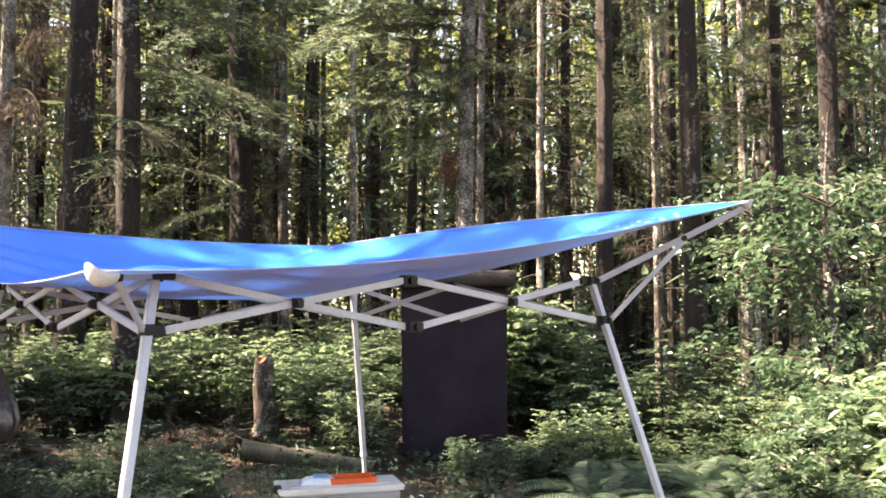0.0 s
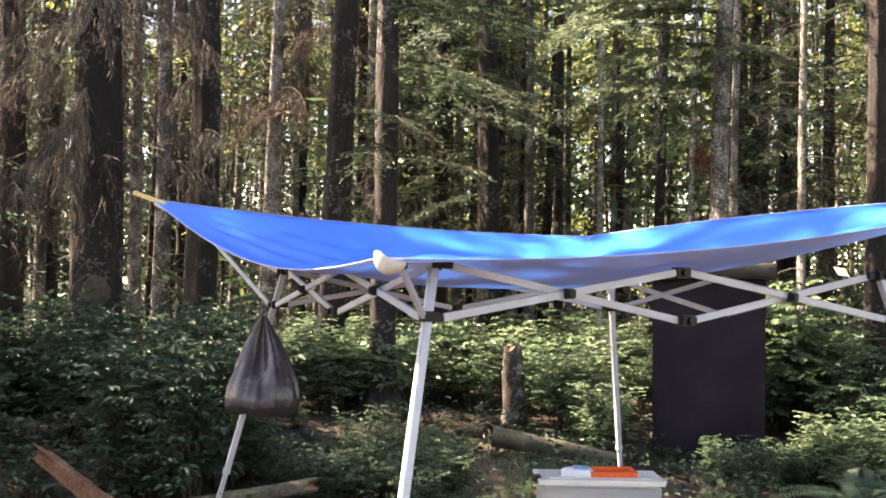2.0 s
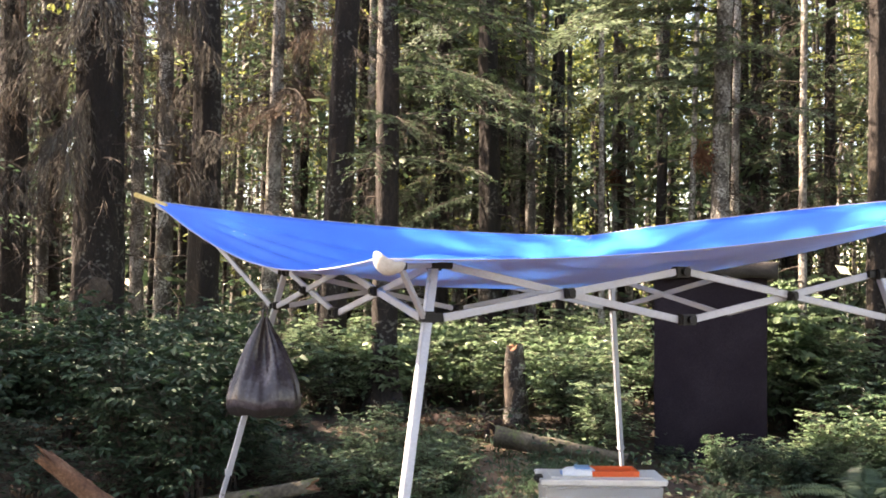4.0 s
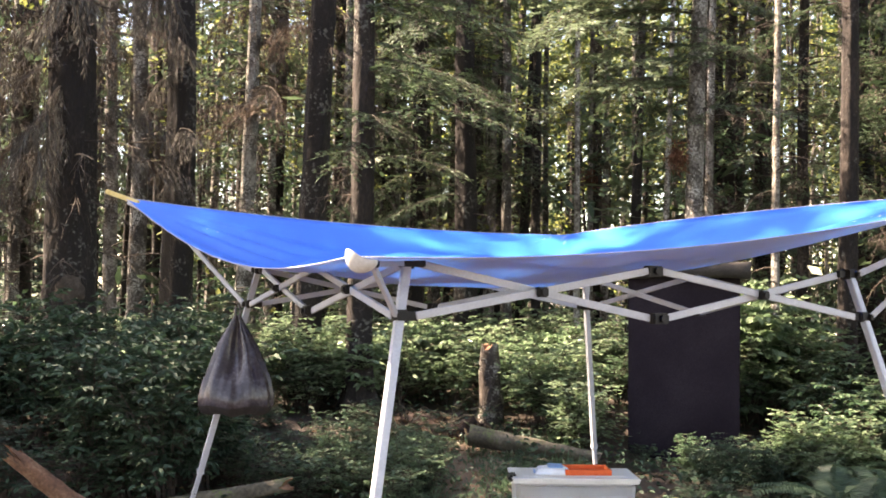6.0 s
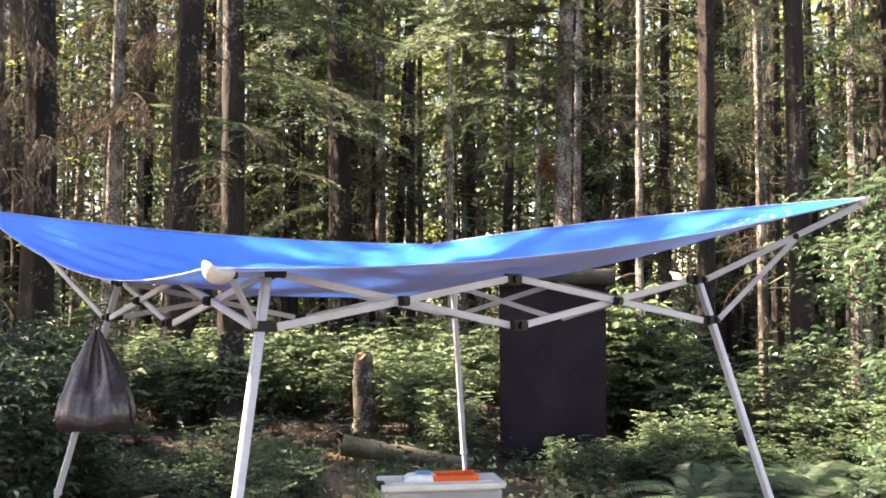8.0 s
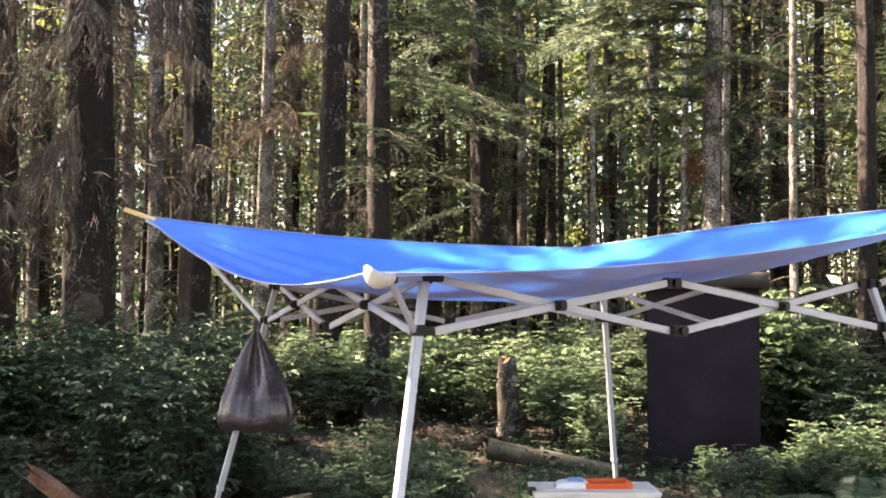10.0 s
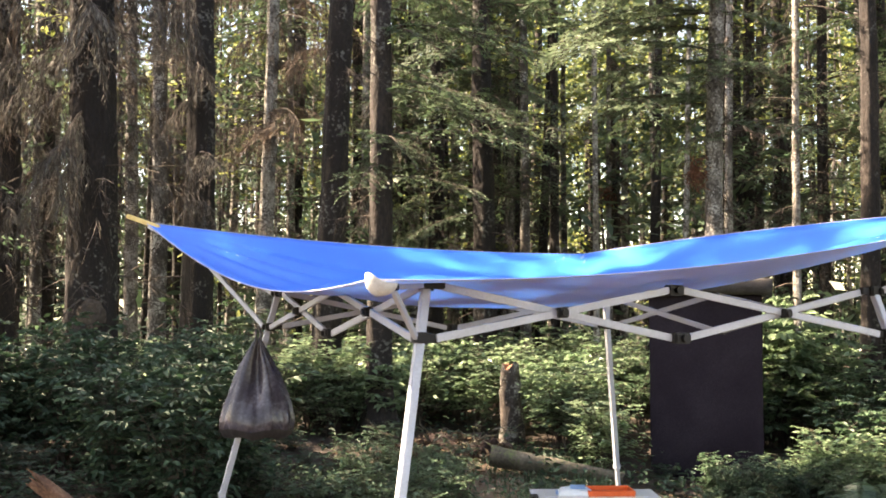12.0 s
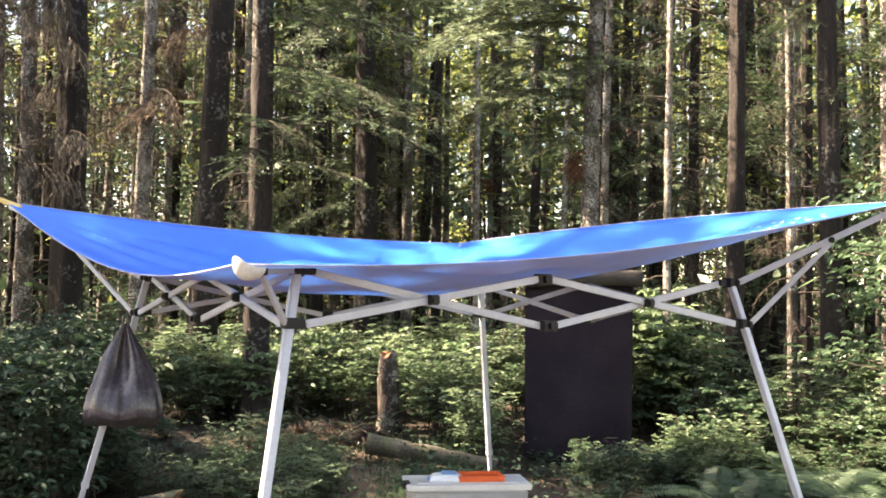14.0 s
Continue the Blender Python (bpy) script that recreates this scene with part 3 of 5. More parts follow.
    tr = thing("orange_tray", tuple(m @ Vector((0.065, -0.02, 0))), "shallow orange-red plastic tray on the bin lid", "tray", rz=rz + 2)
    bm = box_bm((0.235, 0.15, 0.006), 0.002, at=(0, 0, 0.004))
    part("tray_floor", bm, M_ORANGE, tr)
    for sx, sy, lx, ly in ((0, -1, 0.235, 0.010), (0, 1, 0.235, 0.010), (-1, 0, 0.010, 0.13), (1, 0, 0.010, 0.13)):
        part("tray_wall", box_bm((lx, ly, 0.022), 0.003, at=(sx * 0.1125, sy * 0.07, 0.018)), M_ORANGE, tr)


build_tote()


# ---- outhouse ----
def build_outhouse():
    a, b = Vector((4.47, 4.98, 0)), Vector((5.28, 4.34, 0))
    d = (b - a).normalized()
    mid = (a + b) / 2 + Vector((-d.y, d.x, 0)) * 0.52
    rz = math.degrees(math.atan2(d.y, d.x))
    ob = thing("outhouse", (mid.x, mid.y, -0.27), "small outhouse covered in black tar paper with a log-edged roof", "outhouse", rz=rz)
    w, dp, h = 1.035, 1.04, 2.02

    def sheet(wd, ht):
        bm = bmesh.new()
        bmesh.ops.create_grid(bm, x_segments=24, y_segments=36, size=0.5)
        for v in bm.verts:
            x, z = v.co.x * wd, (v.co.y + 0.5) * ht
            v.co = (x, -0.010 + 0.006 * noise.noise((x * 4, z * 1.5, wd * 3)) + 0.003 * noise.noise((x * 14, z * 6, 2)), z)
        r = bmesh.ops.extrude_face_region(bm, geom=bm.faces[:])
        for v in (g for g in r["geom"] if isinstance(g, bmesh.types.BMVert)):
            v.co.y = 0.03
        for f in bm.faces:
            f.smooth = False
        return bm

    for name, wd, m in (("front_wall", w, pose(0, -dp / 2, 0)), ("back_wall", w, pose(0, dp / 2, 0, 0, 0, 180)),
                        ("side_wall", dp - 0.07, pose(-w / 2, 0, 0, 0, 0, -90)), ("side_wall", dp - 0.07, pose(w / 2, 0, 0, 0, 0, 90))):
        bm = sheet(wd, h)
        bmesh.ops.transform(bm, matrix=m, verts=bm.verts)
        part(name, bm, M_TAR, ob, "black tar paper wall")
    roof = part("roof", box_bm((w + 0.10, dp + 0.20, 0.028), 0.004, at=(0, 0.0, h + 0.030)), M_TAR, ob, "tar paper roof")
    # log edges under the roof
    for y, r in ((-dp / 2 - 0.09, 0.084), (dp / 2 + 0.09, 0.08)):
        xs = np.linspace(-w / 2 - 0.06, w / 2 + 0.10, 14)
        line = np.stack([xs, np.full(14, y) + 0.006 * np.sin(xs * 7), np.full(14, h + 0.07) + 0.008 * np.sin(xs * 5 + 1)], 1)[None]
        rad = (r + 0.006 * np.sin(xs * 11))[None]
        v_, f_ = tubes(line, rad, 14)
        me = mesh_of("roof_log", [(v_, f_, 0)], [M_GREYWOOD], True)
        bm = bmesh.new()
        bm.from_mesh(me)
        bmesh.ops.holes_fill(bm, edges=[e for e in bm.edges if e.is_boundary])
        bm.to_mesh(me)
        bm.free()
        part("roof_log", me, None, roof, "weathered grey log along the eave")


build_outhouse()


# ---- trees ----
def trunk_mesh(n, near=True, flare=0.9):
    """A trunk one metre in radius at breast height and one metre high, to be scaled; plated bark where it is seen near."""
    r_ = np.random.default_rng(100 + n)
    zs = np.concatenate([np.linspace(0, 0.45, 70 if near else 16), np.linspace(0.5, 1.0, 6 if near else 4)])
    ns = 28 if near else 12
    th = np.arange(ns) * 2 * np.pi / ns
    lobes = sum(r_.uniform(0.03, 0.07) * np.sin(k * th + r_.uniform(0, 6)) for k in (3, 5, 7))
    knots = [(r_.uniform(0.06, 0.44), r_.uniform(0, 2 * np.pi), r_.uniform(0.10, 0.24)) for _ in range(14)]
    rows = []
    for z in zs:
        bark = np.array([noise.noise((math.cos(a) * 3.2 + n, math.sin(a) * 3.2, z * 38)) * 0.075 + noise.noise((math.cos(a) * 7 + n, math.sin(a) * 7, z * 90)) * 0.05 for a in th])
        knot = sum(h * np.exp(-((z - kz) / 0.0045) ** 2 - (np.angle(np.exp(1j * (th - ka))) / 0.22) ** 2) for kz, ka, h in knots)
        rad = (1.06 - 0.78 * z) * (1 + flare * math.exp(-z / 0.018) * (1 + 3 * lobes)) * (1 + bark + knot + lobes * 0.6)
        cx, cy = 0.9 * math.sin(z * 9 + n) * z, 0.9 * math.cos(z * 7 + 2 * n) * z
        rows.append(np.stack([cx + rad * np.cos(th), cy + rad * np.sin(th), np.full(ns, z)], 1))
    k = len(zs)
    i, j = np.meshgrid(np.arange(k - 1), np.arange(ns), indexing="ij")
    f = np.stack([i * ns + j, i * ns + (j + 1) % ns, (i + 1) * ns + (j + 1) % ns, (i + 1) * ns + j], -1).reshape(-1, 4)
    return np.array(rows).reshape(-1, 3), f


def dead_mesh(n, lo, hi, count, reach):
    """Dry drooping branches with side twigs round a trunk."""
    r_ = np.random.default_rng(200 + n)
    z0 = r_.uniform(lo, hi, count)
    a = r_.uniform(0, 2 * np.pi, count)
    ln = reach * r_.uniform(0.35, 1.0, count)
    t = np.linspace(0, 1, 6)
    dirs = np.stack([np.cos(a), np.sin(a)], 1)
    bend = r_.normal(0, 0.16, (count, 2))
    xy = dirs[:, None] * (t[None, :, None] * ln[:, None, None]) + bend[:, None] * (t ** 2)[None, :, None] * ln[:, None, None]
    z = z0[:, None] + ln[:, None] * (0.10 * t - r_.uniform(0.15, 0.65, count)[:, None] * t ** 2)
    main = np.concatenate([xy, z[..., None]], -1)
    rad = (0.011 * ln / reach + 0.003)[:, None] * (1.0 - 0.8 * t)
    chunks = [(*tubes(main, rad, 4), 0)]
    per = 7
    src = np.repeat(np.arange(count), per)
    tt = r_.uniform(0.2, 1.0, len(src))
    idx = np.clip((tt * 5).astype(int), 0, 4)
    fr = tt * 5 - idx
    p = main[src, idx] * (1 - fr)[:, None] + main[src, idx + 1] * fr[:, None]
    sd = np.concatenate([dirs[src] * 0.6 + r_.normal(0, 0.7, (len(src), 2)), -r_.uniform(0.1, 1.0, (len(src), 1))], 1)
    sl = r_.uniform(0.10, 0.42, len(src)) * reach / 1.3
    s3 = np.array([0, 0.5, 1.0])
    tw = p[:, None] + unit(sd)[:, None] * (s3[None, :, None] * sl[:, None, None]) - np.array([0, 0, 0.10]) * (s3 ** 2)[None, :, None]
    chunks.append((*tubes(tw, np.tile([0.004, 0.003, 0.0012], (len(src), 1)), 3), 0))
    # hair-fine twiglets
    src2 = np.repeat(np.arange(len(src)), 2)
    p2 = tw[src2, 1] + (tw[src2, 2] - tw[src2, 1]) * r_.uniform(-0.6, 1, (len(src2), 1))
    chunks.append((*slips(p2, r_.normal(0, 1, (len(src2), 3)) - [0, 0, 0.5], r_.normal(0, 1, (len(src2), 3)), r_.uniform(0.06, 0.18, len(src2)), 0.005), 0))
    return mesh_of("dead_branches", chunks, [M_TWIG])


def crown_mesh(n, lo, hi, count, reach, mat, droop=0.5, dense=1.0, sprig=0.15):
    """Living spruce branches: each a bough with flat side sprays of needles."""
    r_ = np.random.default_rng(300 + n)
    f = r_.uniform(0, 1, count)
    z0 = lo + (hi - lo) * f
    a = r_.uniform(0, 2 * np.pi, count)
    ln = reach * r_.uniform(0.6, 1.0, count) * (1 - 0.65 * f)
    t = np.linspace(0, 1, 6)
    dirs = np.stack([np.cos(a), np.sin(a)], 1)
    z = z0[:, None] + ln[:, None] * (0.18 * t - droop * r_.uniform(0.5, 1.1, count)[:, None] * t ** 1.7)
    main = np.concatenate([dirs[:, None] * (t[None, :, None] * ln[:, None, None]), z[..., None]], -1)
    chunks = [(*tubes(main, (0.018 * ln / reach + 0.004)[:, None] * (1 - 0.85 * t), 4), 1)]
    per = int(22 * dense)
    src = np.repeat(np.arange(count), per)
    tt = r_.uniform(0.15, 1.0, len(src)) ** 0.8
    idx = np.clip((tt * 5).astype(int), 0, 4)
    fr = (tt * 5 - idx)[:, None]
    p = main[src, idx] * (1 - fr) + main[src, idx + 1] * fr
    tang = unit(main[src, idx + 1] - main[src, idx])
    side = np.stack([-dirs[src, 1], dirs[src, 0], np.zeros(len(src))], 1) * r_.choice([-1, 1], (len(src), 1))
    way = unit(tang * 0.75 + side * r_.uniform(0.4, 1.1, (len(src), 1)) + [0, 0, -0.12])
    sl = r_.uniform(0.22, 0.5, len(src)) * (1.15 - tt) * reach / 1.6 + 0.08
    # each side twig carries a feather of sprigs
    m = 7
    s2 = np.repeat(np.arange(len(src)), m)
    q = np.tile(np.linspace(0.1, 1.0, m), len(src))
    at = p[s2] + way[s2] * (sl[s2] * q)[:, None] - np.array([0, 0, 0.12]) * (q ** 2 * sl[s2])[:, None]
    turn = np.tile(np.array([1, -1] * m)[:m], len(src))[:, None]
    sd = unit(np.cross(way[s2], [0, 0, 1.0])) * turn
    fwd = way[s2] * 0.9 + sd * r_.uniform(0.3, 0.9, (len(s2), 1)) + r_.normal(0, 0.12, (len(s2), 3))
    up = np.array([0, 0, 1.0]) + r_.normal(0, 0.25, (len(s2), 3))
    chunks.append((*slips(at, fwd, up, sprig * r_.uniform(0.6, 1.2, len(s2)), sprig * 0.34), 0))
    return mesh_of("crown", chunks, [mat, M_TWIG])


def leafy_mesh(n, lo, hi, reach, count, mat, size=0.07):
    """A broadleaf crown of many small leaf sprays with gaps."""
    r_ = np.random.default_rng(400 + n)
    nb = 26
    z0 = r_.uniform(lo, hi, nb)
    a = r_.uniform(0, 2 * np.pi, nb)
    ln = reach * r_.uniform(0.5, 1.0, nb)
    t = np.linspace(0, 1, 5)
    main = np.stack([np.cos(a)[:, None] * t * ln[:, None], np.sin(a)[:, None] * t * ln[:, None], z0[:, None] + ln[:, None] * (0.45 * t - 0.3 * t ** 2)], -1)
    chunks = [(*tubes(main, 0.012 * (1.05 - t)[None] * np.ones((nb, 1)), 4), 1)]
    src = r_.integers(0, nb, count)
    tt = r_.uniform(0.25, 1.0, count)
    idx = np.clip((tt * 4).astype(int), 0, 3)
    fr = (tt * 4 - idx)[:, None]
    p = main[src, idx] * (1 - fr) + main[src, idx + 1] * fr + r_.normal(0, 0.13, (count, 3)) * [1, 1, 0.45]
    fwd = np.stack([np.cos(a[src]), np.sin(a[src]), -0.25 + 0 * a[src]], 1) + r_.normal(0, 0.7, (count, 3)) * [1, 1, 0.5]
    chunks.append((*leaves(p, fwd, np.array([0, 0, 1.0]) + r_.normal(0, 0.3, (count, 3)), size * r_.uniform(0.7, 1.3, count), size * 0.62), 0))
    return mesh_of("crown", chunks, [mat, M_TWIG])


def bough_mesh(n, length, droop, mat, hang=0.0, twigs=26, sprigs=18, size=0.075):
    """One bough along +x: a bent limb with side twigs in a flat spray, each feathered with sprigs; hang lets the twigs droop."""
    r_ = np.random.default_rng(800 + n)
    t = np.linspace(0, 1, 9)
    line = np.stack([length * t, 0.10 * length * np.sin(2.2 * t + n) * t, length * (0.16 * t - droop * t ** 1.8)], -1)
    chunks = [(*tubes(line[None], (0.013 * (1.06 - t))[None], 5), 1)]
    tt = np.linspace(0.12, 0.98, twigs) + r_.normal(0, 0.012, twigs)
    tt = np.clip(tt, 0.05, 0.999)
    i = np.clip((tt * 8).astype(int), 0, 7)
    fr = (tt * 8 - i)[:, None]
    p = line[i] * (1 - fr) + line[i + 1] * fr
    tang = unit(line[i + 1] - line[i])
    sgn = np.where(np.arange(twigs) % 2, 1.0, -1.0)[:, None]
    side = unit(np.cross(tang, [0, 0, 1.0])) * sgn
    way = unit(tang * r_.uniform(0.45, 0.9, (twigs, 1)) + side * r_.uniform(0.6, 1.0, (twigs, 1)) + r_.normal(0, 0.12, (twigs, 3)) - [0, 0, 0.1 + 1.3 * hang])
    ln = length * (0.12 + 0.36 * np.sin(np.pi * np.clip(1.08 - tt, 0, 1) ** 0.8)) * r_.uniform(0.55, 1.15, twigs)
    q = np.linspace(0, 1, 4)
    sag = 0.12 + 0.5 * hang
    path = p[:, None] + way[:, None] * (q[None, :, None] * ln[:, None, None]) - np.array([0, 0, sag]) * (q ** 2)[None, :, None] * ln[:, None, None]
    chunks.append((*tubes(path, np.tile([0.0045, 0.0035, 0.0025, 0.0012], (twigs, 1)), 3), 1))
    s2 = np.repeat(np.arange(twigs), sprigs)
    qq = r_.uniform(0.05, 1.0, len(s2))
    at = p[s2] + way[s2] * (ln[s2] * qq)[:, None] - np.array([0, 0, sag]) * (qq ** 2 * ln[s2])[:, None]
    across = unit(np.cross(way[s2], [0, 0, 1.0])) * r_.choice([-1, 1], (len(s2), 1))
    fwd = way[s2] * 0.8 + across * r_.uniform(0.3, 1.0, (len(s2), 1)) + r_.normal(0, 0.18, (len(s2), 3)) - [0, 0, 0.9 * hang]
    up = np.array([0, 0, 1.0]) + r_.normal(0, 0.3, (len(s2), 3))
    wide = size * (0.22 if hang == 0 else 0.10)
    chunks.append((*slips(at, fwd, up, size * r_.uniform(0.6, 1.4, len(s2)) * (1.0 if hang == 0 else 1.5), wide), 0))
    return mesh_of("bough", chunks, [mat, M_TWIG])


BOUGH = {"green": [bough_mesh(k, ln, dr, M_NEEDLE, 0.0, 30, 22) for k, (ln, dr) in enumerate(((1.5, 0.35), (1.2, 0.5), (1.7, 0.28), (1.0, 0.6)))],
         "fresh": [bough_mesh(30 + k, ln, dr, M_NEEDLE_SUN_TONE, 0.0, 40, 30, 0.085) for k, (ln, dr) in enumerate(((1.5, 0.22), (1.3, 0.30)))],
         "grey": [bough_mesh(10 + k, ln, dr, M_GREYTWIG, hg, 28, 26, 0.085) for k, (ln, dr, hg) in enumerate(((1.3, 0.45, 0.9), (1.0, 0.7, 1.2), (1.5, 0.35, 0.7)))],
         "brown": [bough_mesh(20 + k, ln, dr, M_BROWNTWIG, hg, 26, 24, 0.09) for k, (ln, dr, hg) in enumerate(((1.1, 0.6, 0.8), (0.8, 0.75, 1.0), (1.3, 0.5, 0.6)))]}
BOUGH_LABEL = {"fresh": "full needle bough, sunlight put into its pale green", "green": "drooping green needle bough", "grey": "grey dead bough hung with lichen", "brown": "brown dead bough with dry twigs"}


def boughs(ob, kind, lo, hi, count, size, heading, spread, seed):
    """Boughs on a tree between two heights; heading in degrees from east, give or take the spread."""
    r_ = np.random.default_rng(900 + seed)
    turn = ob.matrix_basis.to_euler().z
    for n in range(count):
        z = lo + (hi - lo) * (n + r_.uniform(0, 1)) / count
        b = part("bough", BOUGH[kind][int(r_.integers(0, len(BOUGH[kind])))], None, ob, BOUGH_LABEL[kind])
        s = size * r_.uniform(0.7, 1.15)
        b.matrix_basis = Matrix.Translation((0, 0, z)) @ Matrix.Rotation(radians(heading + r_.uniform(-spread, spread)) - turn, 4, "Z") @ Matrix.Rotation(r_.normal(0, 0.22), 4, "X") @ Matrix.Diagonal((s, s, s, 1))


NEAR_TRUNKS, PLAIN_TRUNKS = [[trunk_mesh(i, near) for i in range(4)] for near in (True, False)]
TRUNK = {(near, pale): [mesh_of("trunk", [(*t, 0)], [M_PALE if pale else M_BARK], True) for t in (NEAR_TRUNKS if near else PLAIN_TRUNKS)]
         for near in (True, False) for pale in (True, False)}
DEAD = [dead_mesh(0, 1.6, 7.5, 95, 1.5), dead_mesh(1, 1.4, 6.5, 60, 1.1), dead_mesh(2, 2.0, 8.0, 130, 1.9), dead_mesh(3, 1.2, 7.0, 34, 0.8)]
CROWN = [crown_mesh(0, 8.0, 15.0, 34, 2.2, M_NEEDLE, dense=0.8), crown_mesh(1, 3.2, 12.0, 80, 2.3, M_NEEDLE, 0.45),
         crown_mesh(2, 4.6, 12.0, 40, 1.7, M_NEEDLE, 0.6), crown_mesh(3, 3.0, 9.0, 46, 1.9, M_NEEDLE, 0.4),
         crown_mesh(4, 8.6, 15.5, 64, 2.5, M_NEEDLE, 0.45), crown_mesh(5, 3.2, 12.0, 38, 2.3, M_NEEDLE, 0.45, 0.8)]
LEAFY = [leafy_mesh(0, 1.2, 3.8, 1.6, 1000, M_LEAF, 0.09), leafy_mesh(1, 0.7, 2.7, 1.1, 1300, M_LEAF, 0.085)]
tree_count = 0
standing = {}


def tree(x, y, r, height, pale=False, dead=None, crown=None, leafy=None, lean=(0, 0), label="", crown_scale=1.0, near=False):
    global tree_count
    tree_count += 1
    n = tree_count
    z = float(ground_z(np.array(x), np.array(y)))
    words = label or ("slender pale-barked forest tree with a bare lower trunk" if pale else "dark-barked spruce with dry lower branches")
    ob = thing("tree", (x, y, z - 0.03), words, "tree", "forest trees")
    ob.matrix_basis = pose(x, y, z - 0.03, lean[0], lean[1], (n * 67) % 360)
    standing[(x, y)] = ob
    tk = part("trunk", TRUNK[near, pale][n % 4], None, ob)
    tk.scale = (r, r, height)
    if dead is not None:
        tagged(part("dead_twigwork", DEAD[dead], None, ob, "grey dry branches and twigs"), kind="stuff")
    if crown is not None:
        part("crown", CROWN[crown], None, ob, "green needle boughs").scale = (crown_scale,) * 3
    if leafy is not None:
        part("crown", LEAFY[leafy], None, ob, "light green leaves")
    return ob


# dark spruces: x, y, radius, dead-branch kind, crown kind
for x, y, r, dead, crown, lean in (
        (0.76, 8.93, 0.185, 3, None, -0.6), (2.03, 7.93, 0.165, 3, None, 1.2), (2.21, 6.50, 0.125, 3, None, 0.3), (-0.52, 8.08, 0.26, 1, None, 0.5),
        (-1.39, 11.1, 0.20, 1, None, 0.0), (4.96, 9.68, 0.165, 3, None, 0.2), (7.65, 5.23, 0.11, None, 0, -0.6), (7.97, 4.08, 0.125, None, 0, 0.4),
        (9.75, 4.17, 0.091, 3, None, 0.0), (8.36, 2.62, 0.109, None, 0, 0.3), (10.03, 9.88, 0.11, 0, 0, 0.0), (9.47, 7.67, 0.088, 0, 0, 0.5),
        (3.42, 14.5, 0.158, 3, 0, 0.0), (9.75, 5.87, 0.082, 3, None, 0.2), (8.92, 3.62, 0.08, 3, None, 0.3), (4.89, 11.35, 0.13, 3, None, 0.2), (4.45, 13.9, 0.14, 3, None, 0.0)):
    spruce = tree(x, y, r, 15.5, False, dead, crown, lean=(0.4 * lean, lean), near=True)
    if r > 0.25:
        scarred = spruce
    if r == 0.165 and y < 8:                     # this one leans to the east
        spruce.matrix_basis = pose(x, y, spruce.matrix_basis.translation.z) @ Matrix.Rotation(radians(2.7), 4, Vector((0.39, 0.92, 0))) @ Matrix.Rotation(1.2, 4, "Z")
# a pale scar where a limb was cut from the thickest spruce
bm = bmesh.new()
bmesh.ops.create_icosphere(bm, subdivisions=4, radius=1.0)
for v in bm.verts:
    v.co = Vector((v.co.x * 0.14, v.co.y * 0.045, v.co.z * 0.16)) * (1 + 0.22 * noise.noise(v.co * 2.5) + 0.08 * noise.noise(v.co * 9))
bmesh.ops.transform(bm, matrix=scarred.matrix_basis.inverted() @ Matrix.Translation((-0.50, 7.81, 1.52)), verts=bm.verts)
part("limb_scar", bm, M_SCAR, scarred, "pale tan scar of a cut limb")

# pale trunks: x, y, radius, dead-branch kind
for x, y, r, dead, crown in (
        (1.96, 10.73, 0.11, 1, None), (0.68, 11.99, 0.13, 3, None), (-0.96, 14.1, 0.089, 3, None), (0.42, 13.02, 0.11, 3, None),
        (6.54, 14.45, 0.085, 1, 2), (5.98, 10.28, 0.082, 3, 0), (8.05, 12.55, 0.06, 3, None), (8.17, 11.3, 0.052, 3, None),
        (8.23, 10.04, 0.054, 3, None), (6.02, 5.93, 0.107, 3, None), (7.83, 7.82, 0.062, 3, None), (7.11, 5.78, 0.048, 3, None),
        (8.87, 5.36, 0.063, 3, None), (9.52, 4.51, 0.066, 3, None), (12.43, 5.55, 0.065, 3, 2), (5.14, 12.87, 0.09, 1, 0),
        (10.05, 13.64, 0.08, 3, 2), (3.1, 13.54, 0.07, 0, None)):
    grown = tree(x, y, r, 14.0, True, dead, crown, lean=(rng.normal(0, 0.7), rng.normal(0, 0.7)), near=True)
    # dry red boughs still hanging on two of them
    for tx, ty, cx, cy, cz, size in ((6.02, 5.93, 5.78, 5.90, 3.15, 0.15), (8.17, 11.3, 8.15, 11.3, 3.6, 0.16)):
        if (x, y) == (tx, ty):
            r_ = np.random.default_rng(int(tx * 10))
            p = np.array((cx, cy, cz)) + r_.normal(0, 1, (420, 3)) * 0.7 * size * [0.5, 0.5, 0.75]
            geo = slips(p, r_.normal(0, 1, (420, 3)) - [0, 0, 1.0], r_.normal(0, 1, (420, 3)), r_.uniform(0.05, 0.12, 420), 0.014)
            me = mesh_of("dead_bough", [(*geo, 0)], [M_RED])
            me.transform(grown.matrix_basis.inverted())
            tagged(part("dry_needles", me, None, grown, "dry reddish needles"), kind="stuff")

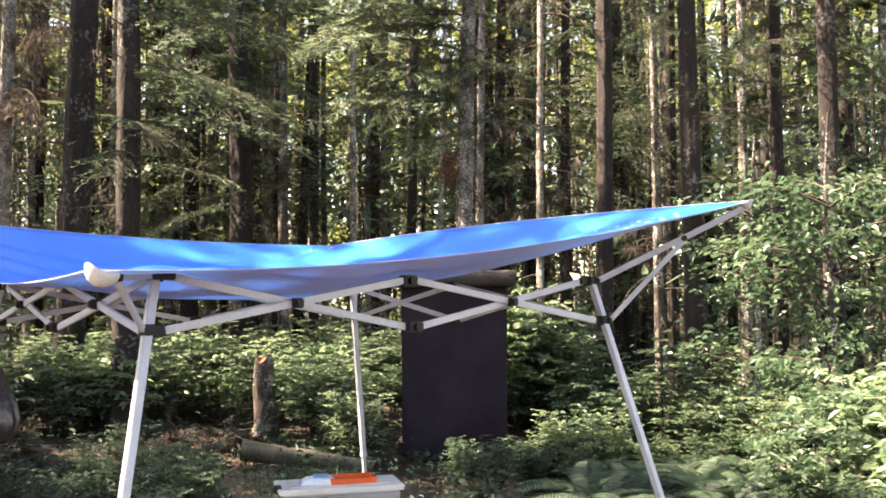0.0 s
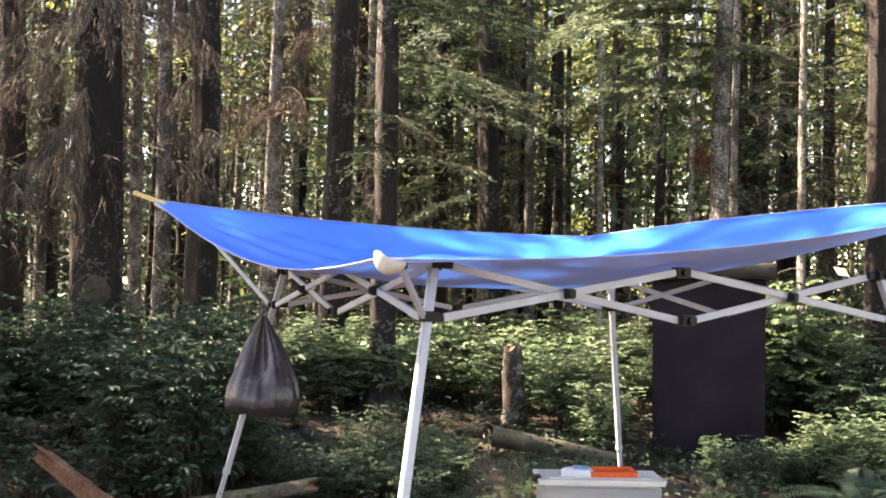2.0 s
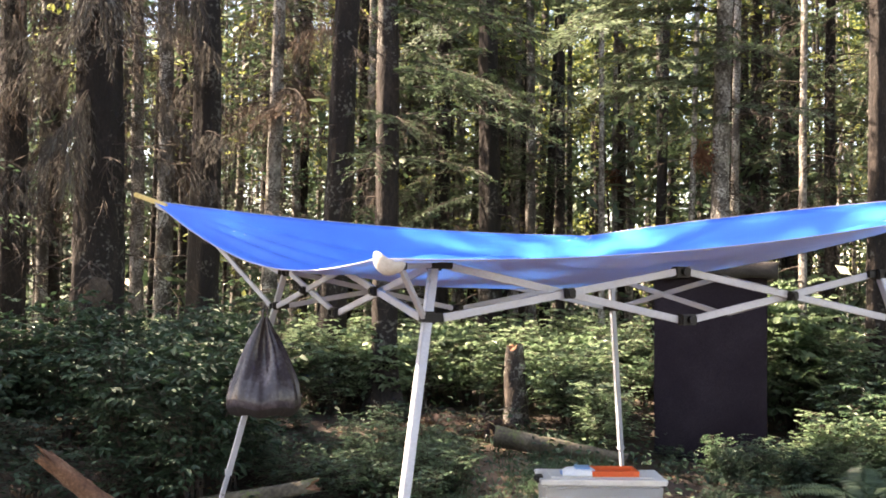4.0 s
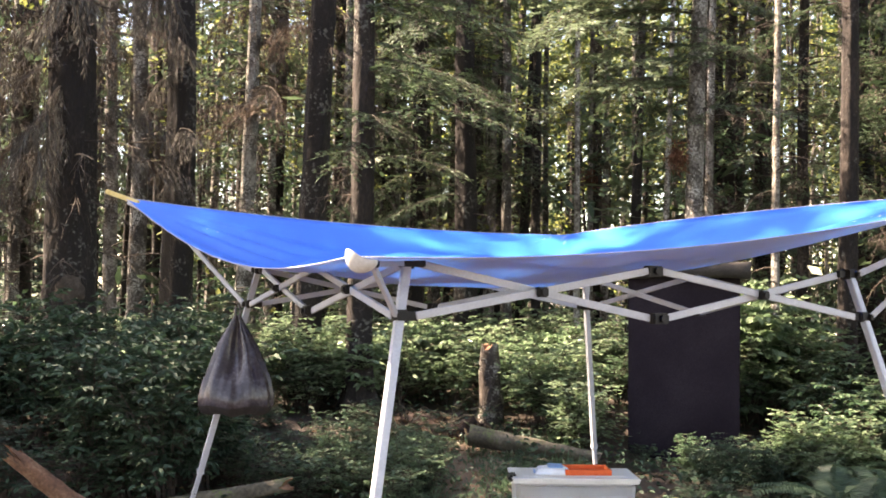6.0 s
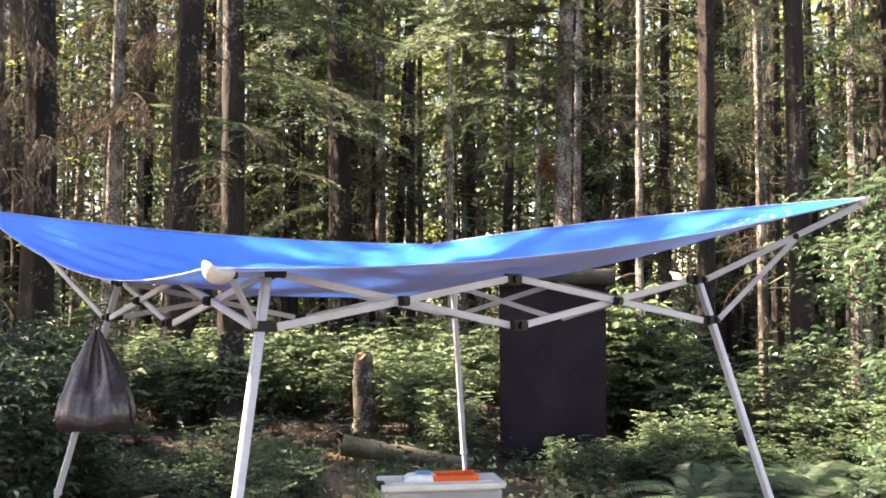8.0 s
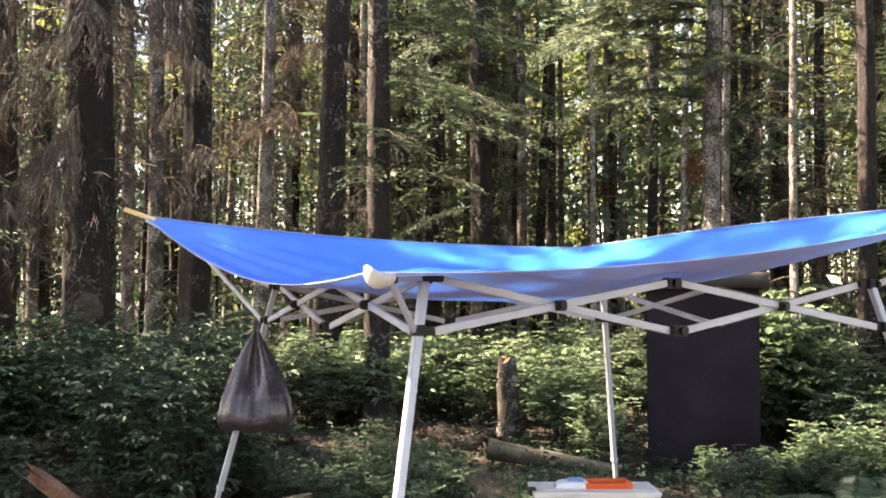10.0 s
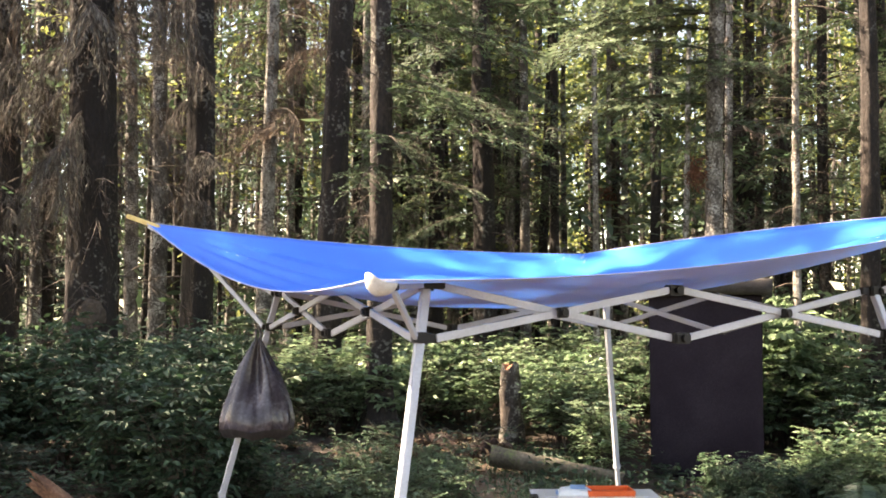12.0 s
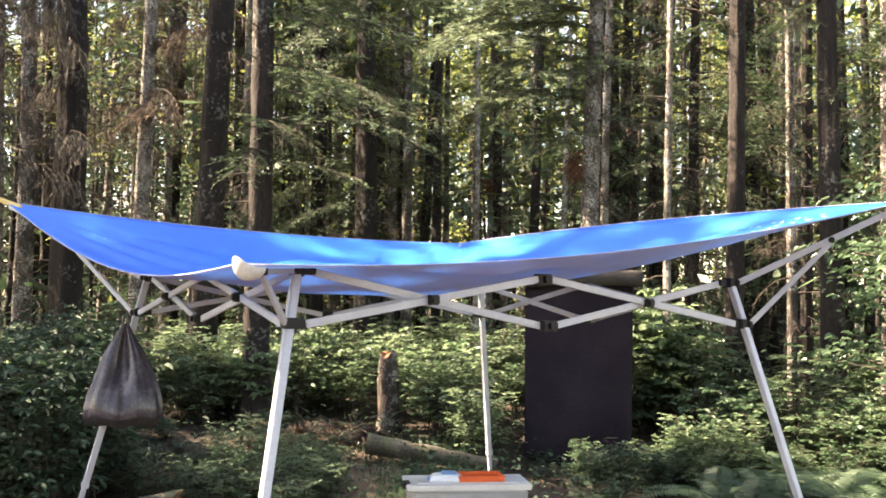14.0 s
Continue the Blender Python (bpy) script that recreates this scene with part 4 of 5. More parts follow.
# boughs that hang into view: place, kind, heights, how many, size, heading, spread
for n, (place, kind, lo, hi, count, size, heading, spread) in enumerate((
        ((2.21, 6.50), "green", 3.1, 5.6, 13, 0.9, -20, 60),
        ((2.21, 6.50), "green", 2.5, 3.3, 3, 0.7, -60, 60),
        ((4.89, 11.35), "green", 2.3, 7.8, 40, 1.15, -110, 150),
        ((4.45, 13.9), "green", 2.5, 8.5, 34, 1.2, -110, 150),
        ((4.96, 9.68), "green", 2.6, 7.5, 26, 1.1, -110, 150),
        ((6.02, 5.93), "green", 3.2, 6.0, 18, 0.75, -165, 100),
        ((6.02, 5.93), "fresh", 3.7, 5.5, 11, 1.15, 165, 30),
        ((5.98, 10.28), "green", 3.8, 8.0, 12, 0.9, -110, 150),
        ((7.65, 5.23), "green", 4.0, 6.5, 6, 0.8, -100, 160),
        ((9.47, 7.67), "green", 2.8, 7.5, 22, 1.1, -110, 150),
        ((9.75, 5.87), "green", 2.6, 7.0, 20, 1.0, -110, 150),
        ((10.03, 9.88), "green", 2.6, 8.0, 22, 1.1, -110, 150),
        ((8.36, 2.62), "green", 3.4, 6.2, 12, 0.8, -110, 150),
        ((7.97, 4.08), "green", 3.6, 6.4, 9, 0.7, -110, 150),
        ((8.92, 3.62), "green", 3.0, 6.6, 14, 0.8, -110, 150),
        ((12.43, 5.55), "green", 2.6, 7.5, 22, 1.1, -110, 150),
        ((3.42, 14.5), "green", 3.0, 8.5, 26, 1.2, -110, 150),
        ((6.54, 14.45), "green", 3.0, 9.0, 22, 1.1, -110, 150),
        ((5.14, 12.87), "green", 4.0, 8.5, 16, 1.1, -110, 150),
        ((-0.52, 8.08), "grey", 2.5, 5.6, 18, 0.95, -100, 110),
        ((0.76, 8.93), "grey", 3.0, 6.2, 7, 0.7, -150, 90),
        ((-1.39, 11.1), "brown", 3.0, 7.0, 8, 1.0, -85, 130),
        ((-1.39, 11.1), "grey", 2.4, 7.0, 9, 1.0, -85, 130),
        ((1.96, 10.73), "brown", 3.4, 6.8, 15, 0.9, -100, 160),
        ((0.68, 11.99), "brown", 2.8, 7.0, 11, 0.9, -100, 160),
        ((0.42, 13.02), "brown", 2.6, 7.5, 12, 0.9, -100, 160),
        ((-0.96, 14.1), "brown", 2.4, 7.5, 14, 1.0, -100, 160),
        ((2.03, 7.93), "brown", 3.6, 5.6, 3, 0.6, 150, 70),
        ((8.17, 11.3), "brown", 3.0, 7.0, 8, 0.7, -110, 150))):
    boughs(standing[place], kind, lo, hi, count, size, heading, spread, n)

# unseen trees round the clearing and behind the camera close and shade it
ring = np.random.default_rng(21)
for n in range(34):
    b = radians(75 + 270 * (n + 0.5) / 34 + ring.uniform(-3, 3))
    d = ring.uniform(6.0, 15.0)
    # set farther back in the west so that less sun is blocked
    west = 235 < math.degrees(b) < 335
    if west:
        d += 5.0
    # two gaps without trees let sunlight through
    if -6.0 < -1.17 + d * math.sin(b) < -2.5 and 3.0 < -2.92 + d * math.cos(b) < 8.0:
        continue
    if 4.0 < -1.17 + d * math.sin(b) < 10.5 and -12.0 < -2.92 + d * math.cos(b) < -2.0:
        continue
    tree(-1.17 + d * math.sin(b), -2.92 + d * math.cos(b), ring.uniform(0.09, 0.2), 15.0, n % 3 == 0, None, 0 if west else int(ring.integers(0, 3)))

# unseen tall spruces added near the clearing, west and south, to shade it
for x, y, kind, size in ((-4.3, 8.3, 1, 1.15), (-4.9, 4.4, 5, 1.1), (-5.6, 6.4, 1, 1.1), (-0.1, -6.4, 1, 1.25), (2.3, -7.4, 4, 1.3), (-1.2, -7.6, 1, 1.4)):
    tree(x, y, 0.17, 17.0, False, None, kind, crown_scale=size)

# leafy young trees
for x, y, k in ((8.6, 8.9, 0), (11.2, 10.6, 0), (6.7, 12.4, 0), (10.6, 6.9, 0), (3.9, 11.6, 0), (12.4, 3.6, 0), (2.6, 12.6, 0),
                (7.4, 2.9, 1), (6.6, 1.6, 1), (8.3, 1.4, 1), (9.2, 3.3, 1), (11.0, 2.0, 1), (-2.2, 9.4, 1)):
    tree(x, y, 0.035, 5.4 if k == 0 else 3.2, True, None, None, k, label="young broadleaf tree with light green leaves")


# ---- far wood ----
def build_far():
    r_ = np.random.default_rng(31)
    n = 420
    b = np.radians(r_.uniform(-25, 85, n))
    d = r_.uniform(15, 46, n)
    x, y = -1.17 + d * np.sin(b), -2.92 + d * np.cos(b)
    z = ground_z(x, y)
    t = np.linspace(0, 1, 4)
    h = r_.uniform(9, 17, n)
    lean = r_.normal(0, 0.25, (n, 2))
    path = np.stack([x[:, None] + lean[:, :1] * t, y[:, None] + lean[:, 1:] * t, z[:, None] + h[:, None] * t - 0.1], -1)
    rad = np.clip(r_.normal(0.09, 0.04, n), 0.035, 0.22)
    tub = tubes(path, rad[:, None] * (1.05 - 0.7 * t), 8)
    me = mesh_of("far_trunks", [(*tub, 0)], [M_BARK], True)
    tagged(new("far_trunks", me), "crowded dark trunks deep in the wood", "trees", kind="stuff")
    sel = r_.choice(n, 150, replace=False)
    path2 = path[sel] + r_.normal(0, 0.9, (150, 1, 3)) * [1, 1, 0]
    me = mesh_of("far_pale_trunks", [(*tubes(path2, rad[sel][:, None] * 0.6 * (1.05 - 0.7 * t), 8), 0)], [M_PALE], True)
    tagged(new("far_pale_trunks", me), "slender pale trunks deep in the wood", "trees", kind="stuff")
    for name, mat, count, zlo, zhi, size, label in (
            ("far_needle_boughs", M_NEEDLE, 55000, 1.5, 11, 0.30, "dark green boughs deep in the wood"),
            ("far_leaves", M_LEAF_FAR, 120000, 0.6, 13, 0.13, "light green leaves deep in the wood, sunlight put into their colour"),
            ("far_leaf_wall", M_LEAF, 80000, 0.0, 15, 0.38, "green leaves closing the wood far off"),
            ("far_needle_wall", M_NEEDLE, 115000, 0.5, 17, 0.62, "dark boughs closing the wood far off"),
            ("far_undergrowth", M_LEAF, 30000, 0.0, 1.2, 0.15, "low green undergrowth deep in the wood")):
        clumps = 1500
        cb, cd = np.radians(r_.uniform(-25, 85, clumps)), r_.uniform(38, 62, clumps) if "wall" in name else r_.uniform(15, 46, clumps)
        cz = r_.uniform(zlo, zhi, clumps)
        if name == "far_leaves":                                        # the sun-toned clumps sit in the upper storeys; the lower ones are bare
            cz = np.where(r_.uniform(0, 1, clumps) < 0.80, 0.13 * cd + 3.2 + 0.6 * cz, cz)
        cz = np.where((cb < radians(12)) & ("wall" not in name), 0.6 * cz, cz)
        if "lea" in name and "wall" not in name:                        # the west side of the wood is dry and brown
            cb = np.where((cb < radians(20)) & (r_.uniform(0, 1, clumps) < 0.75), cb + radians(40), cb)
        k = r_.integers(0, clumps, count)
        spread = r_.uniform(0.3, 1.0, clumps)[k, None]
        p = np.stack([-1.17 + cd[k] * np.sin(cb[k]), -2.92 + cd[k] * np.cos(cb[k]), cz[k]], 1) + r_.normal(0, 1, (count, 3)) * spread * [1, 1, 0.45]
        p[:, 2] = np.maximum(p[:, 2], 0) + ground_z(p[:, 0], p[:, 1])
        fwd, up = r_.normal(0, 1, (count, 3)) * [1, 1, 0.45], np.array([0, 0, 1.0]) + r_.normal(0, 0.45, (count, 3))
        geo = slips(p, fwd, up, size * r_.uniform(0.6, 1.3, count), size * 0.6) if "lea" in name or "under" in name else slips(p, fwd - [0, 0, 0.3], up, size * r_.uniform(0.6, 1.4, count), size * 0.36)
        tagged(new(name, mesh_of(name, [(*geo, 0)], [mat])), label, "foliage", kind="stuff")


def build_dry_twigs():
    # the brown tangle of dry twigs deep in the west side of the wood
    r_ = np.random.default_rng(37)
    n = 25000
    stand = 330
    cb, cd = np.radians(r_.uniform(-24, 16, stand)), r_.uniform(12.5, 26, stand)
    k = r_.integers(0, stand, n)
    p = np.stack([-1.17 + cd[k] * np.sin(cb[k]), -2.92 + cd[k] * np.cos(cb[k]), 2.3 + 7.5 * r_.uniform(0, 1, n)], 1) + r_.normal(0, 0.45, (n, 3)) * [1, 1, 0.3]
    fwd = r_.normal(0, 1, (n, 3)) * [1, 1, 0.4] - [0, 0, 0.7]
    geo = slips(p, fwd, r_.normal(0, 1, (n, 3)), r_.uniform(0.12, 0.6, n), 0.011)
    tagged(new("dry_twigs", mesh_of("dry_twigs", [(*geo, 0)], [M_TWIG])), "brown tangle of dry spruce twigs", "twigs", kind="stuff")


build_far()
build_dry_twigs()


# ---- undergrowth ----
def shrub_meshes(n, height, spread, stems, per, mat, size, broad=True):
    """The leafy branches of one kind of shrub, each with two stems and flat side twigs with paired leaves."""
    r_ = np.random.default_rng(500 + n)
    made = []
    for k in range(max(4, stems // 2)):
        m = 2
        a = 2 * np.pi * k / max(4, stems // 2) + r_.normal(0, 0.35, m)
        t = np.linspace(0, 1, 6)
        out = spread * r_.uniform(0.25, 1.0, m)
        h = height * r_.uniform(0.55, 1.0, m)
        base = r_.normal(0, 0.06, (m, 2))
        xy = base[:, None] + np.stack([np.cos(a), np.sin(a)], 1)[:, None] * (out[:, None] * t ** 1.4)[..., None]
        z = h[:, None] * (1.15 * t - 0.15 * t ** 2 - 0.12 * t ** 3)
        main = np.concatenate([xy, z[..., None]], -1)
        stem = tubes(main, 0.006 * (1.1 - t)[None] * np.ones((m, 1)), 4)
        per_tw = 7
        src = np.repeat(np.arange(m), per)
        tt = r_.uniform(0.25, 1.0, len(src))
        idx = np.clip((tt * 5).astype(int), 0, 4)
        fr = (tt * 5 - idx)[:, None]
        p = main[src, idx] * (1 - fr) + main[src, idx + 1] * fr
        aa = r_.uniform(0, 2 * np.pi, len(src))
        way = np.stack([np.cos(aa), np.sin(aa), r_.uniform(-0.15, 0.35, len(src))], 1)
        tl = r_.uniform(0.12, 0.34, len(src)) * (1.25 - 0.6 * tt) * (size / 0.07) ** 0.6
        twig = tubes(np.stack([p, p + way * tl[:, None]], 1), np.tile([0.003, 0.0012], (len(src), 1)), 3)
        s2 = np.repeat(np.arange(len(src)), per_tw)
        q = np.tile(np.linspace(0.25, 1.0, per_tw), len(src))
        side = np.cross(way, [0, 0, 1.0])[s2] * np.tile([1, -1, 1, -1, 1, -1, 0.1], len(src))[:, None]
        at = p[s2] + way[s2] * (tl[s2] * q)[:, None]
        fwd = way[s2] * 0.55 + side * 0.9 + r_.normal(0, 0.18, (len(s2), 3)) - [0, 0, 0.15]
        up = np.array([0, 0, 1.0]) + r_.normal(0, 0.28, (len(s2), 3))
        lv = (leaves if broad else slips)(at, fwd, up, size * r_.uniform(0.65, 1.25, len(s2)), size * 0.56)
        made.append(mesh_of("leafy_branch", [(*lv, 0), (*stem, 1), (*twig, 1)], [mat, M_TWIG]))
    return made


def frond_mesh(n, length=0.75, rise=0.9):
    """One arching frond along +x, with paired pinnae."""
    r_ = np.random.default_rng(600 + n)
    t = np.linspace(0, 1, 9)
    main = np.stack([length * (0.25 * t + 0.7 * t ** 2), 0.03 * np.sin(3 * t + n), length * rise * (1.1 * t - 0.72 * t ** 2.2)], -1)[None]
    stem = tubes(main, 0.004 * (1.1 - t)[None], 3)
    m = 32
    tt = np.repeat(np.linspace(0.18, 0.99, m), 2)
    sgn = np.tile([1.0, -1.0], m)[:, None]
    idx = np.clip((tt * 8).astype(int), 0, 7)
    fr = (tt * 8 - idx)[:, None]
    p = main[0, idx] * (1 - fr) + main[0, idx + 1] * fr
    tang = unit(main[0, idx + 1] - main[0, idx])
    side = np.array([0, 1.0, 0]) * sgn
    pl = 0.21 * length * np.sin(np.pi * (0.10 + 0.52 * (1 - (tt - 0.18) / 0.82)))
    up = unit(np.cross(tang, [0, 1.0, 0]))
    up = up * np.sign(up[:, 2:] + 1e-6)
    lv = leaves(p, side + tang * 0.35 - up * 0.12, up + r_.normal(0, 0.08, p.shape), pl, 0.023, 0.1)
    return mesh_of("frond", [(*lv, 0), (*stem, 0)], [M_FERN])


# kinds 2 and 3 carry shade, 4 and 5 sunlight, in their leaf colour
SHRUBS = [shrub_meshes(0, 1.30, 0.55, 12, 14, M_LEAF, 0.075), shrub_meshes(1, 0.95, 0.50, 13, 12, M_LEAF, 0.065, False), shrub_meshes(2, 1.5, 0.6, 14, 15, M_LEAF_SHADE_TONE, 0.07),
          shrub_meshes(3, 0.6, 0.45, 12, 9, M_LEAF_SHADE_TONE, 0.06, False), shrub_meshes(4, 1.1, 0.5, 12, 13, M_LEAF_SUN_TONE, 0.07, False), shrub_meshes(5, 1.6, 0.5, 11, 12, M_LEAF_SUN_TONE, 0.125)]
FRONDS = [frond_mesh(0), frond_mesh(1, 0.85, 1.05), frond_mesh(2, 0.65, 0.75), frond_mesh(3, 0.8, 0.85)]
LABELS = ["leafy green shrub", "low green shrub with small leaves", "deep green shrub with shade painted into its leaves", "low deep green plant with shade painted into its leaves", "light green shrub with sunlight painted into its leaves", "tall sapling with broad leaves of sun-painted pale green"]


def shrub(x, y, k, s, rot):
    z = float(ground_z(np.array(x), np.array(y)))
    ob = thing("shrub", (x, y, z - 0.02), LABELS[k] + " growing on the forest floor", "shrub", "undergrowth", rz=rot)
    for me in SHRUBS[k]:
        part("leafy_branch", me, None, ob).scale = (s, s, s)


def fern(x, y, k, s, rot):
    z = float(ground_z(np.array(x), np.array(y)))
    ob = thing("fern", (x, y, z - 0.02), "green fern with arching fronds on the forest floor", "fern", "undergrowth", rz=rot)
    for n in range(8 + k):
        fd = part("frond", FRONDS[(n * 7 + k) % 4], None, ob)
        fd.rotation_euler.z = 2 * math.pi * n / (8 + k) + 0.5 * math.sin(n * 2.3 + rot)
        fd.scale = (s, s, s * (0.9 + 0.15 * math.sin(n + rot)))


SAPLING = [crown_mesh(20 + k, 0.10, 1.45, 46, 0.62, M_NEEDLE, 0.15, 0.55, 0.075) for k in range(2)]
SAPLING_STEM = mesh_of("stem", [(*tubes(np.array([[(0, 0, 0), (0.01, 0, 0.7), (0, 0.01, 1.55)]]), np.array([[0.016, 0.011, 0.003]]), 6), 0)], [M_BARK], True)


def fir_sapling(x, y, k, s, rot):
    z = float(ground_z(np.array(x), np.array(y)))
    ob = thing("fir_sapling", (x, y, z - 0.02), "small cone-shaped fir sapling with soft green needles", "sapling", "undergrowth", rz=rot)
    part("stem", SAPLING_STEM, None, ob, "thin brown stem").scale = (s, s, s)
    part("crown", SAPLING[k], None, ob).scale = (s, s, s)


def at_bearing(b, d):
    return -1.17 + d * math.sin(radians(b)), -2.92 + d * math.cos(radians(b))


grow = np.random.default_rng(41)
# bearing range (degrees from north), distance range, how many, kinds, scale
for b0, b1, d0, d1, count, kinds, s0, s1 in (
        (-8, 11, 6.6, 10.0, 34, (2, 2, 3), 0.75, 1.05),        # shady thicket west, its shade put into the leaf colour
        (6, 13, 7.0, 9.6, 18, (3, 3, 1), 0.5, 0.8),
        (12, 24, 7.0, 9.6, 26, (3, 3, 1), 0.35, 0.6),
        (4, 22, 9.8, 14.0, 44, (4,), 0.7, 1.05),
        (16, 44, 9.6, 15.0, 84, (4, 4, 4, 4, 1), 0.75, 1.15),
        (15, 34, 9.7, 12.0, 12, (5,), 0.55, 0.8),      # bank behind the path, sunlight put into its leaf colour
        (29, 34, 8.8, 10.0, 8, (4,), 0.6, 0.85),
        (38.5, 46, 8.3, 9.3, 11, (1, 0, 3), 0.36, 0.56),
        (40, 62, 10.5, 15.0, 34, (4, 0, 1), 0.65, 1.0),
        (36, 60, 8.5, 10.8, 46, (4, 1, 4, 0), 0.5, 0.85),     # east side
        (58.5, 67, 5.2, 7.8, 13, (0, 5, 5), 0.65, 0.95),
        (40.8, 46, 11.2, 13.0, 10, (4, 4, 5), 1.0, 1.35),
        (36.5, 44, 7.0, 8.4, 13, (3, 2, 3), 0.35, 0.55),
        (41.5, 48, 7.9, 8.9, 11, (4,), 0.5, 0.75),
        (15, 25, 6.6, 8.2, 22, (3, 1), 0.35, 0.6)):
    for _ in range(count):
        b, d = grow.uniform(b0, b1), grow.uniform(d0, d1)
        if 22.0 < b < 26.0 and 8.4 < d < 9.7 or 24.0 < b < 28.0 and d < 9.0 or 25.0 < b < 29.8 and 8.6 < d < 10.3:
            continue
        x, y = at_bearing(b, d)
        if 40.0 < b < 46.0 and 9.2 < d < 11.1:           # bare shade beside the outhouse
            continue
        if 33.5 < b < 38.6 and d < 10.2:
            if d > 8.6:
                shrub(x, y, 3, 0.34, 10 * b)
            continue
        if (x - 4.9) ** 2 + (y - 5.1) ** 2 < 0.9 or (-0.35 < x < 2.4 and -0.35 < y < 2.4):
            continue
        size = grow.uniform(s0, s1) * (0.72 if 38 < b < 43.5 and d < 10 else 1.0)
        shrub(x, y, int(grow.choice(kinds)), size, grow.uniform(0, 360))
for b0, b1, d0, d1, count in ((44, 60, 5.8, 9.0, 64),):
    for _ in range(count):
        x, y = at_bearing(grow.uniform(b0, b1), grow.uniform(d0, d1))
        if -0.35 < x < 2.4 and -0.35 < y < 2.4:
            continue
        fern(x, y, int(grow.integers(0, 3)), grow.uniform(0.5, 0.85), grow.uniform(0, 360))


for b, d, k, s in ((50.6, 9.6, 0, 0.8), (53.0, 10.2, 1, 0.6), (12.6, 10.4, 1, 0.9), (19.5, 11.0, 0, 0.9)):
    fir_sapling(*at_bearing(b, d), k, s, 40 * b)


def build_litter():
    r_ = np.random.default_rng(51)
    n = 26000
    d, b = r_.uniform(1, 15, n), np.radians(r_.uniform(-180, 180, n))
    x, y = -1.17 + d * np.sin(b), -2.92 + d * np.cos(b)
    p = np.stack([x, y, ground_z(x, y) + 0.012], 1)
    geo = leaves(p, r_.normal(0, 1, (n, 3)) * [1, 1, 0.2], np.array([0, 0, 1.0]) + r_.normal(0, 0.3, (n, 3)), r_.uniform(0.03, 0.08, n), 0.035)
    tagged(new("leaf_litter", mesh_of("leaf_litter", [(*geo, 0)], [M_LITTER])), "brown fallen leaves on the soil", "leaf litter", kind="stuff")
    n = 9000
    d, b = r_.uniform(5.5, 15, n), np.radians(r_.uniform(-12, 70, n))
    keep = ~((np.degrees(b) > 24) & (np.degrees(b) < 28.3) & (d < 9))
    x, y = (-1.17 + d * np.sin(b))[keep], (-2.92 + d * np.cos(b))[keep]
    p = np.stack([x, y, ground_z(x, y) + r_.uniform(0.03, 0.22, len(x))], 1)
    geo = leaves(p, r_.normal(0, 1, p.shape) * [1, 1, 0.3], np.array([0, 0, 1.0]) + r_.normal(0, 0.3, p.shape), r_.uniform(0.04, 0.08, len(x)), 0.04)
    tagged(new("ground_cover", mesh_of("ground_cover", [(*geo, 0)], [M_LEAF_SHADE_TONE])), "low green leaves covering the ground", "ground cover", kind="stuff")


build_litter()


def build_herbs():
    # thin grass and small herbs over the trodden path
    r_ = np.random.default_rng(55)
    n = 3600
    b, d = r_.uniform(20, 33, n), r_.uniform(5.8, 9.6, n)
    keep = r_.uniform(0, 1, n) < 0.25 + 0.75 * np.clip(np.abs(b - 25.6) / 2.6, 0, 1)
    b, d = np.radians(b[keep]), d[keep]
    x, y = -1.17 + d * np.sin(b), -2.92 + d * np.cos(b)
    p = np.stack([x, y, ground_z(x, y)], 1)
    blades = slips(p, r_.normal(0, 0.5, p.shape) * [1, 1, 0] + [0, 0, 1.0], r_.normal(0, 1, p.shape), r_.uniform(0.06, 0.17, len(x)), 0.008)
    m = r_.permutation(len(x))[:1800]
    low = leaves(p[m] + [0, 0, 0.05], r_.normal(0, 1, (len(m), 3)) * [1, 1, 0.25], np.array([0, 0, 1.0]) + r_.normal(0, 0.3, (len(m), 3)), r_.uniform(0.03, 0.07, len(m)), 0.032)
    tagged(new("path_herbs", mesh_of("path_herbs", [(*blades, 0), (*low, 0)], [M_LEAF])), "thin grass and small herbs on the path", "herbs", kind="stuff")


build_herbs()


